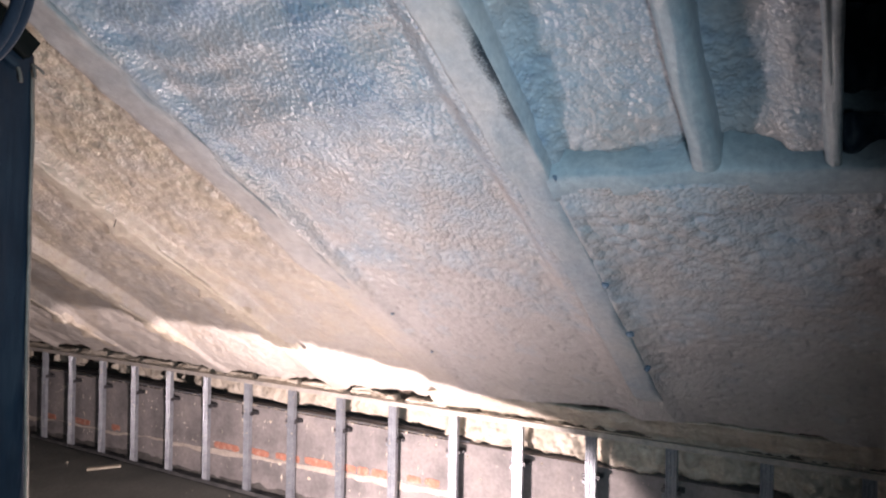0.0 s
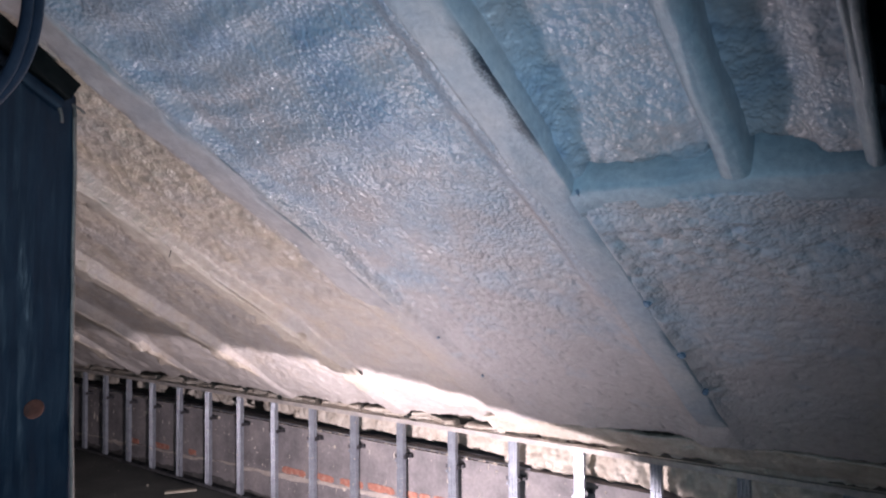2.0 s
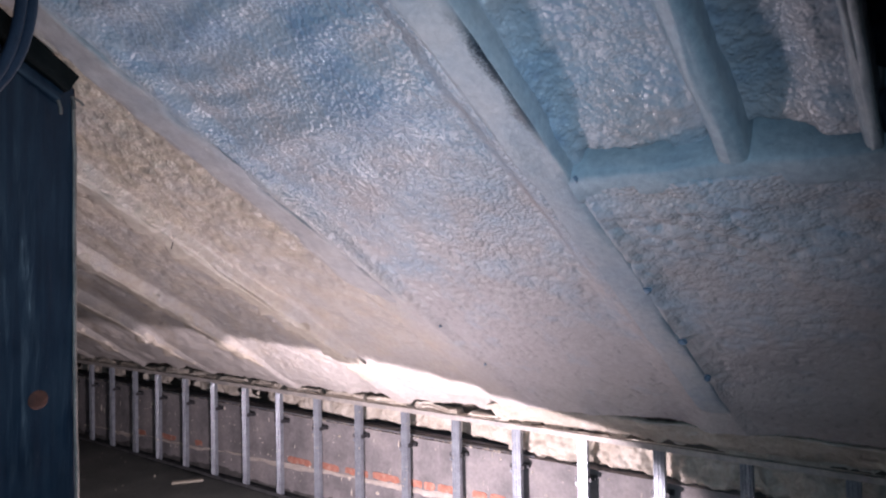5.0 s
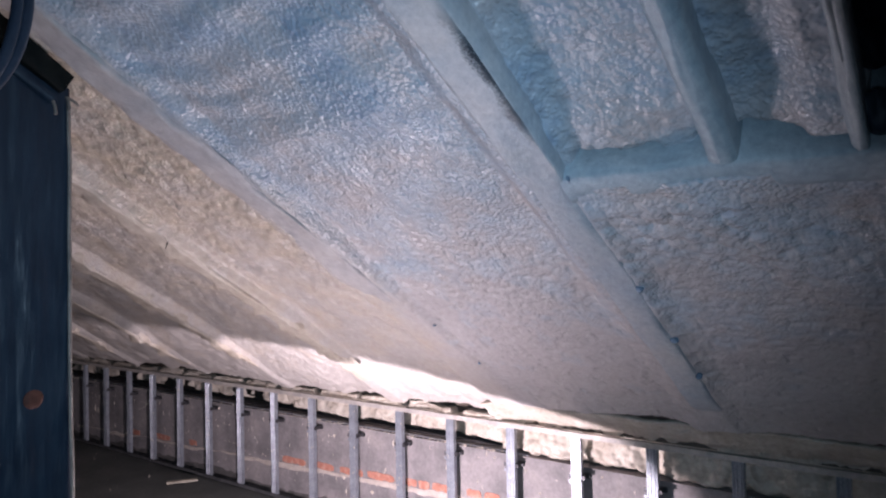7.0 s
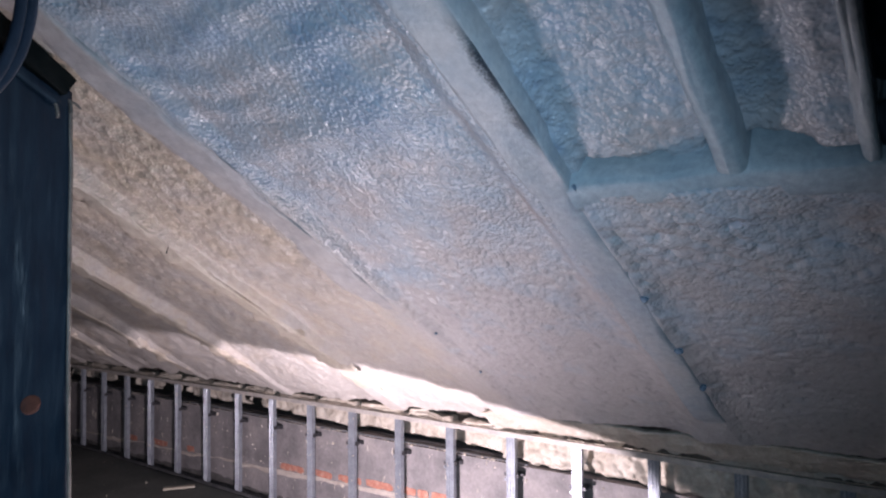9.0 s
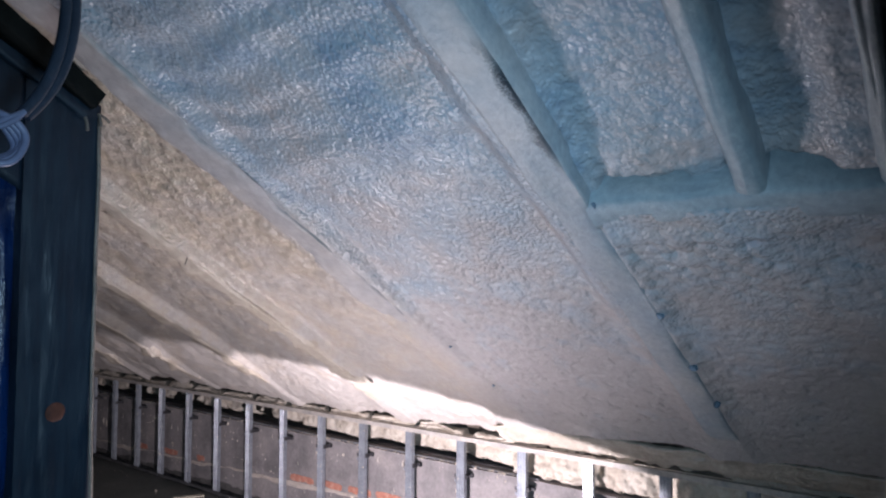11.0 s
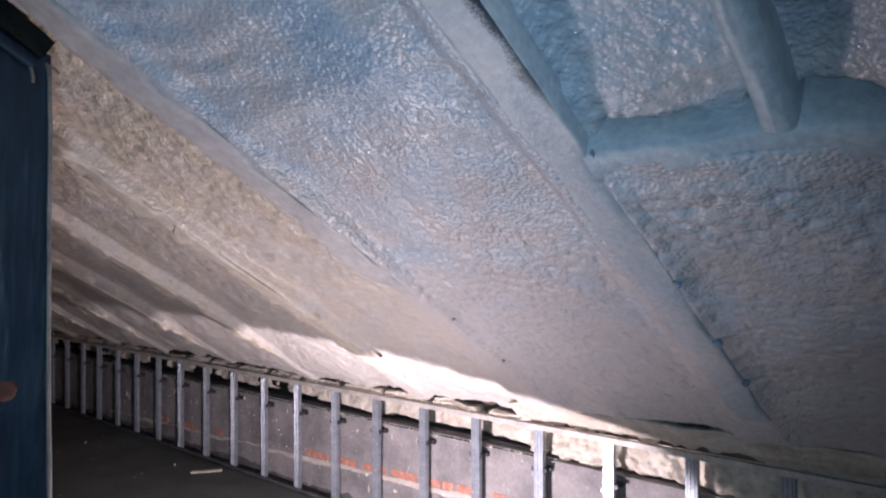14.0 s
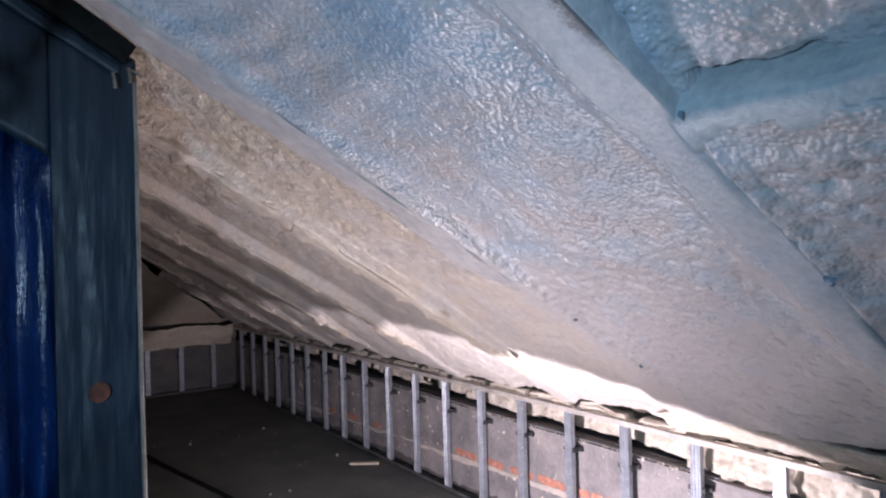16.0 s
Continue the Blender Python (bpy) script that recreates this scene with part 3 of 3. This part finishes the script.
def tube(name, points, radius, mat, parent=None, sides=10):
    """A round cable through points."""
    curve = bpy.data.curves.new(name, "CURVE")
    curve.dimensions, curve.bevel_depth, curve.bevel_resolution = "3D", radius, 3
    curve.use_fill_caps = True
    spline = curve.splines.new("NURBS")
    spline.points.add(len(points) - 1)
    for p, q in zip(spline.points, points):
        p.co = (*q, 1)
    spline.use_endpoint_u, spline.order_u, spline.resolution_u = True, 4, 6
    ob = new(name, curve)
    depsgraph = bpy.context.evaluated_depsgraph_get()
    me = bpy.data.meshes.new_from_object(ob.evaluated_get(depsgraph))
    bpy.data.objects.remove(ob)
    me.shade_smooth()
    me.materials.clear()
    me.materials.append(mat)
    made = new(name, me)
    made.parent = parent
    return made


rng = random.Random(7)
for z, x, mat in ((0.594, 2.712, STEEL), (0.606, 2.745, DARK_STEEL)):
    line = [(x + rng.uniform(-0.006, 0.006), 3.05 + 0.35 * k, z + rng.uniform(-0.006, 0.006)) for k in range(20)]
    tagged(tube("conduit", line, 0.0050, mat), "thin steel conduit lying along the wall top" if mat is STEEL else "dark conduit lying along the wall top", "conduit", "conduits on the wall")

# ---- metal stud wall ----
STUD_X = 2.618


def stud_profile():
    """The ribbed C section, as (along the wall, away from the room), closed, 2 mm thick."""
    half, deep, wall = 0.027, 0.027, 0.002
    front = [(-half, 0.0), (-0.021, 0.0), (-0.019, 0.003), (-0.016, 0.003), (-0.014, 0.0), (-0.005, 0.0), (-0.003, 0.003), (0.003, 0.003), (0.005, 0.0),
             (0.014, 0.0), (0.016, 0.003), (0.019, 0.003), (0.021, 0.0), (half, 0.0)]
    outer = [(-half + 0.008, deep), (-half, deep)] + front + [(half, deep), (half - 0.008, deep)]
    inner = [(half - 0.008, deep - wall), (half - wall, deep - wall), (half - wall, wall)] + [(a, b + wall) for a, b in front[-2:0:-1]]
    inner += [(-half + wall, wall), (-half + wall, deep - wall), (-half + 0.008, deep - wall)]
    return outer + inner


def extrude(profile, z0, z1):
    bm = bmesh.new()
    low = [bm.verts.new((b, a, z0)) for a, b in profile]
    high = [bm.verts.new((b, a, z1)) for a, b in profile]
    n = len(profile)
    for k in range(n):
        bm.faces.new((low[k], low[(k + 1) % n], high[(k + 1) % n], high[k]))
    bm.faces.new(low[::-1])
    bm.faces.new(high)
    bmesh.ops.recalc_face_normals(bm, faces=bm.faces)
    return bm


def metal_stud(height):
    base = new("metal_stud")
    tagged(base, "ribbed galvanised steel stud standing in the floor track", "stud", "studs of the knee wall")
    part("profile", extrude(stud_profile(), 0.004, height), STEEL, base)
    hanger = boxed(0.052, 0.070, -0.050, 0.050, 0.535, 0.560, bevel=0.002)
    for side in (-1, 1):
        box(hanger, 0.004, 0.068, side * 0.0295 - 0.0015, side * 0.0295 + 0.0015, 0.535, 0.560)
        box(hanger, 0.004, 0.012, side * 0.037 - 0.008, side * 0.037 + 0.008, 0.538, 0.557)
    bracket = part("bracket", hanger, DARK_STEEL, base, "dark perforated fixing bracket")
    screw = bmesh.new()
    bmesh.ops.create_cone(screw, cap_ends=True, segments=8, radius1=0.006, radius2=0.004, depth=0.006,
                          matrix=Matrix.Translation((0.022, 0.037, 0.532)) @ Matrix.Rotation(radians(90), 4, "X"))
    box(screw, 0.0, 0.010, 0.031, 0.041, 0.512, 0.528)
    part("screw", screw, STEEL, bracket, "pale screw and tab")
    return base


stud = metal_stud(0.752)
stud.matrix_basis = pose(STUD_X, 2.715, 0)
for k in list(range(-6, 0)) + list(range(1, 18)):
    lean = rng.uniform(-0.35, 0.35)
    copy_thing(stud, pose(STUD_X + rng.uniform(-0.002, 0.002), 2.715 + 0.4 * k + rng.uniform(-0.006, 0.006), 0, lean, 0, rng.uniform(-4, 4)))
for k in range(9):
    copy_thing(stud, pose(2.395 - 0.385 * k, 9.895, 0, 0, 0, 90)).scale = (1, 1, 0.80)


def track(name, label, m, length, mat):
    """A U section along its own y."""
    bm = extrude([(0.0, 0.0), (0.030, 0.0), (0.030, 0.026), (0.028, 0.026), (0.028, 0.002), (0.002, 0.002), (0.002, 0.026), (0.0, 0.026)], 0, length)
    turn = Matrix(((0, 1, 0, 0), (0, 0, 1, 0), (1, 0, 0, 0), (0, 0, 0, 1)))
    bm.transform(turn)
    me = bpy.data.meshes.new(name)
    bm.to_mesh(me)
    bm.free()
    me.materials.append(mat)
    base = new(name, me)
    base.matrix_basis = m
    return tagged(base, label, "track", "tracks of the knee wall")


track("floor_track", "dark steel channel fixed to the floor", pose(2.615, 0.2, 0.003), 9.7, FLOOR_STEEL)
track("top_track", "foam-dusted steel channel along the stud tops", pose(2.647, 0.2, 0.778, 0, 180, 0), 9.7, DUSTED_STEEL)
track("floor_track", "dark steel channel fixed to the floor", pose(2.60, 9.892, 0.003, 0, 0, 90), 5.9, FLOOR_STEEL)


def end_lip():
    xs, s = np.linspace(-3.4, 2.62, 200), np.linspace(0, 1, 8)
    x = np.repeat(xs[:, None], 8, 1)
    z = 0.56 + 0.25 * s[None, :] + 0.015 * fractal(x * 6, s[None, :] * 3 + 0 * x, 701)
    y = 9.90 - 0.10 * s[None, :] + 0.02 * fractal(x * 5, s[None, :] * 4 + 0 * x, 711)
    return tagged(grid_object("trim_foam_end", np.stack([x, y, z], -1), FOAM_CREAM), "cream foam over the end wall studs", "insulation", kind="structure")


end_lip()

# ---- exposed bricks and mortar in the rendered wall ----


def brick_piece(y0, y1, seed):
    """A ragged patch of bare brick, standing 3 mm proud of the render."""
    r = random.Random(seed)
    top = 0.332 - 0.034 * (y0 - 3.6)
    cy, cz, hy, hz = (y0 + y1) / 2, top - 0.025, (y1 - y0) / 2, 0.026
    bm, outline = bmesh.new(), []
    for k in range(20):
        a = 2 * math.pi * k / 20
        reach = 1 / max(abs(math.cos(a)), abs(math.sin(a))) * r.uniform(0.93, 1.03)
        chip = r.uniform(0.55, 1.0) if math.sin(a) < -0.2 else r.uniform(0.9, 1.0)
        outline.append((cy + hy * math.cos(a) * reach, cz + hz * math.sin(a) * reach * chip))
    front = [bm.verts.new((WALL_X - 0.003 - r.uniform(0, 0.002), a, b)) for a, b in outline]
    back = [bm.verts.new((WALL_X + 0.02, a, b)) for a, b in outline]
    middle = bm.verts.new((WALL_X - 0.006, cy, cz))
    for k in range(20):
        bm.faces.new((front[k], front[(k + 1) % 20], middle))
        bm.faces.new((front[(k + 1) % 20], front[k], back[k], back[(k + 1) % 20]))
    bmesh.ops.recalc_face_normals(bm, faces=bm.faces)
    return bm


for n, (a, b) in enumerate(((3.23, 3.33), (3.355, 3.455), (3.59, 3.71), (3.735, 3.82), (3.835, 3.925), (4.02, 4.25), (4.295, 4.395), (4.41, 4.505), (4.565, 4.745), (4.845, 5.10), (6.17, 6.27), (6.56, 6.82), (7.04, 7.22))):
    part("brick", brick_piece(a, b, n), BRICK, wall_east)


def mortar_line():
    ys, s = np.arange(3.1, 8.2, 0.012), np.linspace(0, 1, 5)
    top = 0.286 - 0.034 * (ys - 3.6) + 0.006 * fractal(ys * 11, ys * 0, 741)
    low = top - np.clip(0.034 + 0.022 * fractal(ys * 4, ys * 0, 751), 0.004, 1)
    z = low[:, None] + (top - low)[:, None] * s[None, :]
    y = np.repeat(ys[:, None], 5, 1)
    x = WALL_X - 0.001 - 0.004 * np.sin(s * math.pi)[None, :] - 0.002 * (1 + fractal(y * 25, z * 25, 761))
    x[:, 0] = x[:, -1] = WALL_X + 0.003
    return grid_object("mortar", np.stack([x, y, z], -1), MORTAR)


joint = tagged(mortar_line(), "smeared pale mortar joint")
joint.parent = wall_east



# a thin dark strip imitates the shade where wall meets floor
def foot_shade_strip():
    ys, s = np.arange(0.2, 9.98, 0.012), np.linspace(0, 1, 7)
    top = 0.062 + 0.016 * fractal(ys * 3, ys * 0, 771) + 0.010 * fractal(ys * 17, ys * 0, 775)
    z = top[:, None] * s[None, :]
    y = np.repeat(ys[:, None], 7, 1)
    x = WALL_X - 0.004 - 0.003 * fractal(y * 20, z * 20, 781) + 0.008 * (s[None, :] == 1)
    return grid_object("foot_shade", np.stack([x, y, z], -1), WALL_FOOT_SHADE)


strip = tagged(foot_shade_strip(), "ragged dark strip for the shade at the wall foot")
strip.parent = wall_east

# ---- film-wrapped post and blue film curtain ----


def sheet_between(name, xs, zs, y_of, mat):
    x, z = np.meshgrid(xs, zs)
    return grid_object(name, np.stack([x, y_of(x, z), z], -1), mat)


POST = new("film_wrapped_post")
tagged(POST, "timber post wrapped in creased blue-grey plastic film", "post")


def post_wrap(name, mat):
    ring, n = [], 0
    x0, x1, y0, y1 = 0.118, 0.322, 3.20, 3.34
    ring = [(x0 + (x1 - x0) * k / 22, y0) for k in range(23)] + [(x1, y0 + (y1 - y0) * k / 6) for k in range(1, 7)]
    ring += [(x1 - (x1 - x0) * k / 8, y1) for k in range(1, 9)] + [(x0, y1 - (y1 - y0) * k / 6) for k in range(1, 7)]
    ring = np.array(ring)
    zs = np.linspace(0.0, 2.30, 140)
    z = np.repeat(zs[:, None], len(ring), 1)
    k = np.arange(len(ring))[None, :] + 0 * z
    calm = 0.3 + 0.7 * step(2.0, 1.7, z)
    middle = 0.35 + 0.65 * np.exp(-((ring[None, :, 0] - 0.20) / 0.05) ** 2)
    fold = calm * middle * 0.0050 * fractal(k * 0.28 + 0.9 * z, z * 1.8, 801, 4) + 0.0022 * fractal(k * 0.7 + 2.0 * z, z * 9, 811)
    x = ring[None, :, 0] + 0.0 * z
    y = ring[None, :, 1] - fold * (ring[None, :, 1] < 3.21)
    x = x + 0.006 * fractal(z * 2.2, k * 0, 821) * (ring[None, :, 0] > 0.3)
    top = RISE - PITCH * x - 0.015
    z = np.minimum(z, top - 0.0)
    ob = grid_object(name, np.stack([x, y, z], -1), mat)
    ob.parent = POST
    return ob


tagged(post_wrap("wrap", FILM_GREY), "creased blue-grey film")
part("core", boxed(0.145, 0.300, 3.225, 3.325, 0.0, 2.19), TIMBER_DARK, POST)
edge = sheet_between("wrap_edge", np.linspace(0.316, 0.327, 4), np.linspace(0.0, 2.16, 160),
                     lambda x, z: 3.192 + 0.3 * (x - 0.316) + 0.007 * fractal(z * 4, x * 0, 831), FILM_EDGE)
edge.parent = POST
edge.modifiers.new("thick", "SOLIDIFY").thickness = 0.004
tagged(edge, "pale thin strip along the film edge")
cap = bmesh.new()
bmesh.ops.create_uvsphere(cap, u_segments=24, v_segments=10, radius=0.027, matrix=Matrix.Translation((0.214, 3.182, 1.305)) @ Matrix.Diagonal((1, 0.18, 1, 1)))
for v in cap.verts:
    v.co += Vector(noise.noise_vector(v.co * 40)) * 0.002
part("nail_cap", cap, RUST, POST, "rust-orange round nail cap")


def curtain():
    xs, zs = np.linspace(-3.4, 0.130, 420), np.linspace(0.0, 3.6, 120)
    x, z = np.meshgrid(xs, zs)
    sway = 0.026 * np.sin(x * 66 + 3 * z * 0.5 + 5.0 * fractal(x * 2.6, z * 0.8, 851)) * (0.4 + 0.6 * step(2.2, 1.6, z)) + 0.016 * fractal(x * 14, z * 1.3, 861) + 0.004 * fractal(x * 26, z * 11, 863)
    y = 3.262 + sway + 0.02 * step(-0.1, -0.6, x)
    z = np.minimum(z, RISE - PITCH * x - 0.06)
    return tagged(grid_object("film_curtain", np.stack([x, y, z], -1), FILM), "deep blue plastic film curtain hanging in folds", "curtain")


curtain()


def film_flap():
    xs, us = np.linspace(-2.6, 0.119, 150), np.linspace(0.0, 1.0, 14)
    x, u = np.meshgrid(xs, us)
    low = 1.915 + PITCH * (0.12 - x) + 0.012 * fractal(x * 3, x * 0, 891)
    z = low + u * (RISE - PITCH * x - 0.02 - low)
    y = 3.204 + 0.006 * fractal(x * 7, u * 2, 893) * step(0.119, 0.05, x)
    ob = grid_object("film_flap", np.stack([x, y, z], -1), FILM_GREY)
    ob.modifiers.new("thick", "SOLIDIFY").thickness = 0.002
    return tagged(ob, "blue-grey film flap hanging over the blue curtain", "film flap")


film_flap()


def slope_batten(name, x0, x1, y0, y1, h0, h1, mat, label, seed, skew=0.0):
    """A batten up the slope; skew: how fast its room side widens uphill."""
    xs = np.linspace(x0, x1, 90)
    ring = np.array([(y0, h0), (y0, (h0 + h1) / 2), (y0, h1 - 0.004), (y0 + 0.004, h1), (y1 - 0.004, h1), (y1, h1 - 0.004), (y1, h0), (y0, h0)])
    x = np.repeat(xs[:, None], len(ring), 1)
    off = 0.004 * fractal(x * 9, np.arange(len(ring))[None, :] * 0.6 + 0 * x, seed)
    return tagged(grid_object(name, roof_point(x, ring[None, :, 0] + off - skew * (x1 - x) * (ring[None, :, 0] < (y0 + y1) / 2), ring[None, :, 1] + off), mat), label, "batten")


slope_batten("batten", -2.6, 0.318, 3.165, 3.215, -0.01, 0.042, TIMBER_DARK, "dark film-covered batten fixed along the rafter", 871, 0.16)
slope_batten("batten", -2.6, 0.316, 3.185, 3.215, 0.056, 0.085, FILM_GREY, "thin film-covered batten clamping the curtain", 881)

# ---- hanging cables with a coil ----
CABLE = new("hanging_cable")
tagged(CABLE, "blue-grey cable pair hanging with a pale tied coil", "cable")
for dx, dy in ((0.0, 0.0), (0.022, 0.012)):
    tagged(tube("strand", [(-0.080 + dx, 2.43 + dy, 2.50), (-0.078 + dx, 2.42 + dy, 2.30), (-0.076 + dx, 2.40 + dy, 2.19), (-0.086 + dx, 2.40 + dy, 2.09), (-0.112 + dx * 0.8, 2.40 + dy, 2.01), (-0.150 + dx * 0.6, 2.40 + dy, 1.962)],
                0.0100, CABLE_DARK, CABLE), "blue-grey sheathed strand")
for n in range(4):
    r = 0.043 - 0.0035 * n
    ring = [(-0.190 + r * math.cos(a) + 0.003 * math.sin(3 * a + n), 2.395 + 0.008 * n - 0.012 + 0.004 * math.sin(2 * a), 1.912 + r * math.sin(a)) for a in np.linspace(0.9, 0.9 + 2 * math.pi, 26)]
    tube("coil_turn", ring, 0.0062, CABLE_PALE, CABLE)
tube("tie", [(-0.150, 2.385, 1.965), (-0.165, 2.380, 1.945), (-0.195, 2.380, 1.925), (-0.205, 2.385, 1.932), (-0.175, 2.382, 1.948), (-0.150, 2.385, 1.965)], 0.005, CABLE_PALE, CABLE)
tube("tail", [(-0.200, 2.40, 1.87), (-0.212, 2.41, 1.84), (-0.220, 2.42, 1.80)], 0.006, CABLE_DARK, CABLE)

CABLE.matrix_basis = pose(-0.032, 0.038, 0.0)

tagged(tube("wire_stub", [(1.046, 3.870, 1.782), (1.042, 3.868, 1.768), (1.036, 3.864, 1.758), (1.030, 3.860, 1.750)], 0.0022, DARK_STEEL),
       "short dark wire stub poking out of the foam", "wire")



def film_scrap(x0, x1, y0, y1, h, seed, label):
    """A crumpled scrap of dark film stuffed into the open bay."""
    xs, ys = np.linspace(x0, x1, 26), np.linspace(y0, y1, 20)
    x, y = np.meshgrid(xs, ys)
    return tagged(grid_object("film_scrap", roof_point(x, y, h + 0.03 * fractal(x * 9, y * 14, seed)), FILM_GREY), label, "film")


film_scrap(0.60, 0.80, 1.145, 1.236, -0.10, 911, "crumpled dark blue film stuffed between the rafters")
film_scrap(0.83, 0.91, 1.15, 1.236, -0.06, 917, "small blue-grey film scrap above the trimmer")

for a, dz in ((0.262, -0.030), (0.300, -0.012)):
    tube("frayed_thread", [(a, 3.160, 2.178 + dz), (a + 0.003, 3.150, 2.160 + dz), (a + 0.002, 3.148, 2.138 + dz)], 0.0045, FILM_EDGE, POST)
tube("frayed_thread", [(0.306, 3.165, 2.165), (0.322, 3.155, 2.156), (0.332, 3.160, 2.146)], 0.004, FILM_EDGE, POST)

# ---- floor clutter ----


def offcut():
    bm = boxed(-0.115, 0.115, -0.022, 0.022, 0.0, 0.016, bevel=0.003)
    me = bpy.data.meshes.new("offcut")
    bm.to_mesh(me)
    bm.free()
    me.materials.append(TIMBER_PALE)
    ob = new("offcut", me)
    ob.matrix_basis = pose(2.44, 5.99, 0.002, 0, 0, -35)
    return tagged(ob, "pale offcut strip lying on the screed", "offcut")


offcut()


def floor_strip():
    bm = bmesh.new()
    for k in range(9):
        box(bm, -0.016 + 0.004 * math.sin(k), 0.016 + 0.004 * math.sin(k), -0.9 + 0.2 * k, -0.7 + 0.2 * k, 0.0, 0.014)
    bmesh.ops.remove_doubles(bm, verts=bm.verts, dist=0.009)
    me = bpy.data.meshes.new("floor_strip")
    bm.to_mesh(me)
    bm.free()
    me.materials.append(TIMBER_DARK)
    ob = new("floor_strip", me)
    ob.matrix_basis = pose(1.24, 6.55, 0.001, 0, 0, 10)
    return tagged(ob, "dark narrow strip lying along the screed floor", "strip")


floor_strip()


def crumbs(name, count, where, size, mat, label, seed, drip=1.0):
    """Small faceted bits; drip: how far some of them are drawn out downwards."""
    r = random.Random(seed)
    verts, faces = [], []
    for _ in range(count):
        c, s = where(r), size * r.uniform(0.35, 1.0) * (2.2 if r.random() < 0.06 else 1)
        n, long = len(verts), drip if r.random() < 0.35 else 1.0
        for d in ((1, 0, 0), (-1, 0, 0), (0, 1, 0), (0, -1, 0), (0, 0, 1), (0, 0, -1)):
            verts.append(tuple(c[i] + d[i] * s * r.uniform(0.5, 1.1) * (long if i == 2 else 1 / math.sqrt(long)) for i in range(3)))
        faces += [tuple(n + k for k in f) for f in ((0, 2, 4), (2, 1, 4), (1, 3, 4), (3, 0, 4), (2, 0, 5), (1, 2, 5), (3, 1, 5), (0, 3, 5))]
    return tagged(mesh_object(name, verts, faces, mat, False), label, "crumbs", kind="stuff")


crumbs("floor_crumbs", 130, lambda r: (r.uniform(0.9, 2.55), r.uniform(4.2, 8.6), 0.003), 0.007, TIMBER_PALE, "pale foam crumbs scattered over the screed", 5)
crumbs("wall_flecks", 230, lambda r: (WALL_X - 0.001, r.uniform(1.8, 8.0), r.uniform(0.12, 0.58)), 0.009, FOAM_EAVE, "pale foam flecks and drips stuck on the rendered wall", 6, 3.2)
crumbs("stud_flecks", 120, lambda r: (STUD_X - 0.001, 2.715 + 0.4 * r.randint(-2, 12) + r.uniform(-0.026, 0.026), r.uniform(0.1, 0.72)), 0.0075, FOAM_EAVE, "pale foam flecks and drips stuck on the studs", 8, 3.0)
crumbs("wall_top_crumbs", 420, lambda r: (WALL_X + r.uniform(-0.004, 0.02), r.choice((r.uniform(3.2, 5.0), r.uniform(4.6, 8.5))), 0.588 + r.uniform(-0.004, 0.006)), 0.007, FOAM_EAVE, "pale foam crumbs along the wall top", 9)
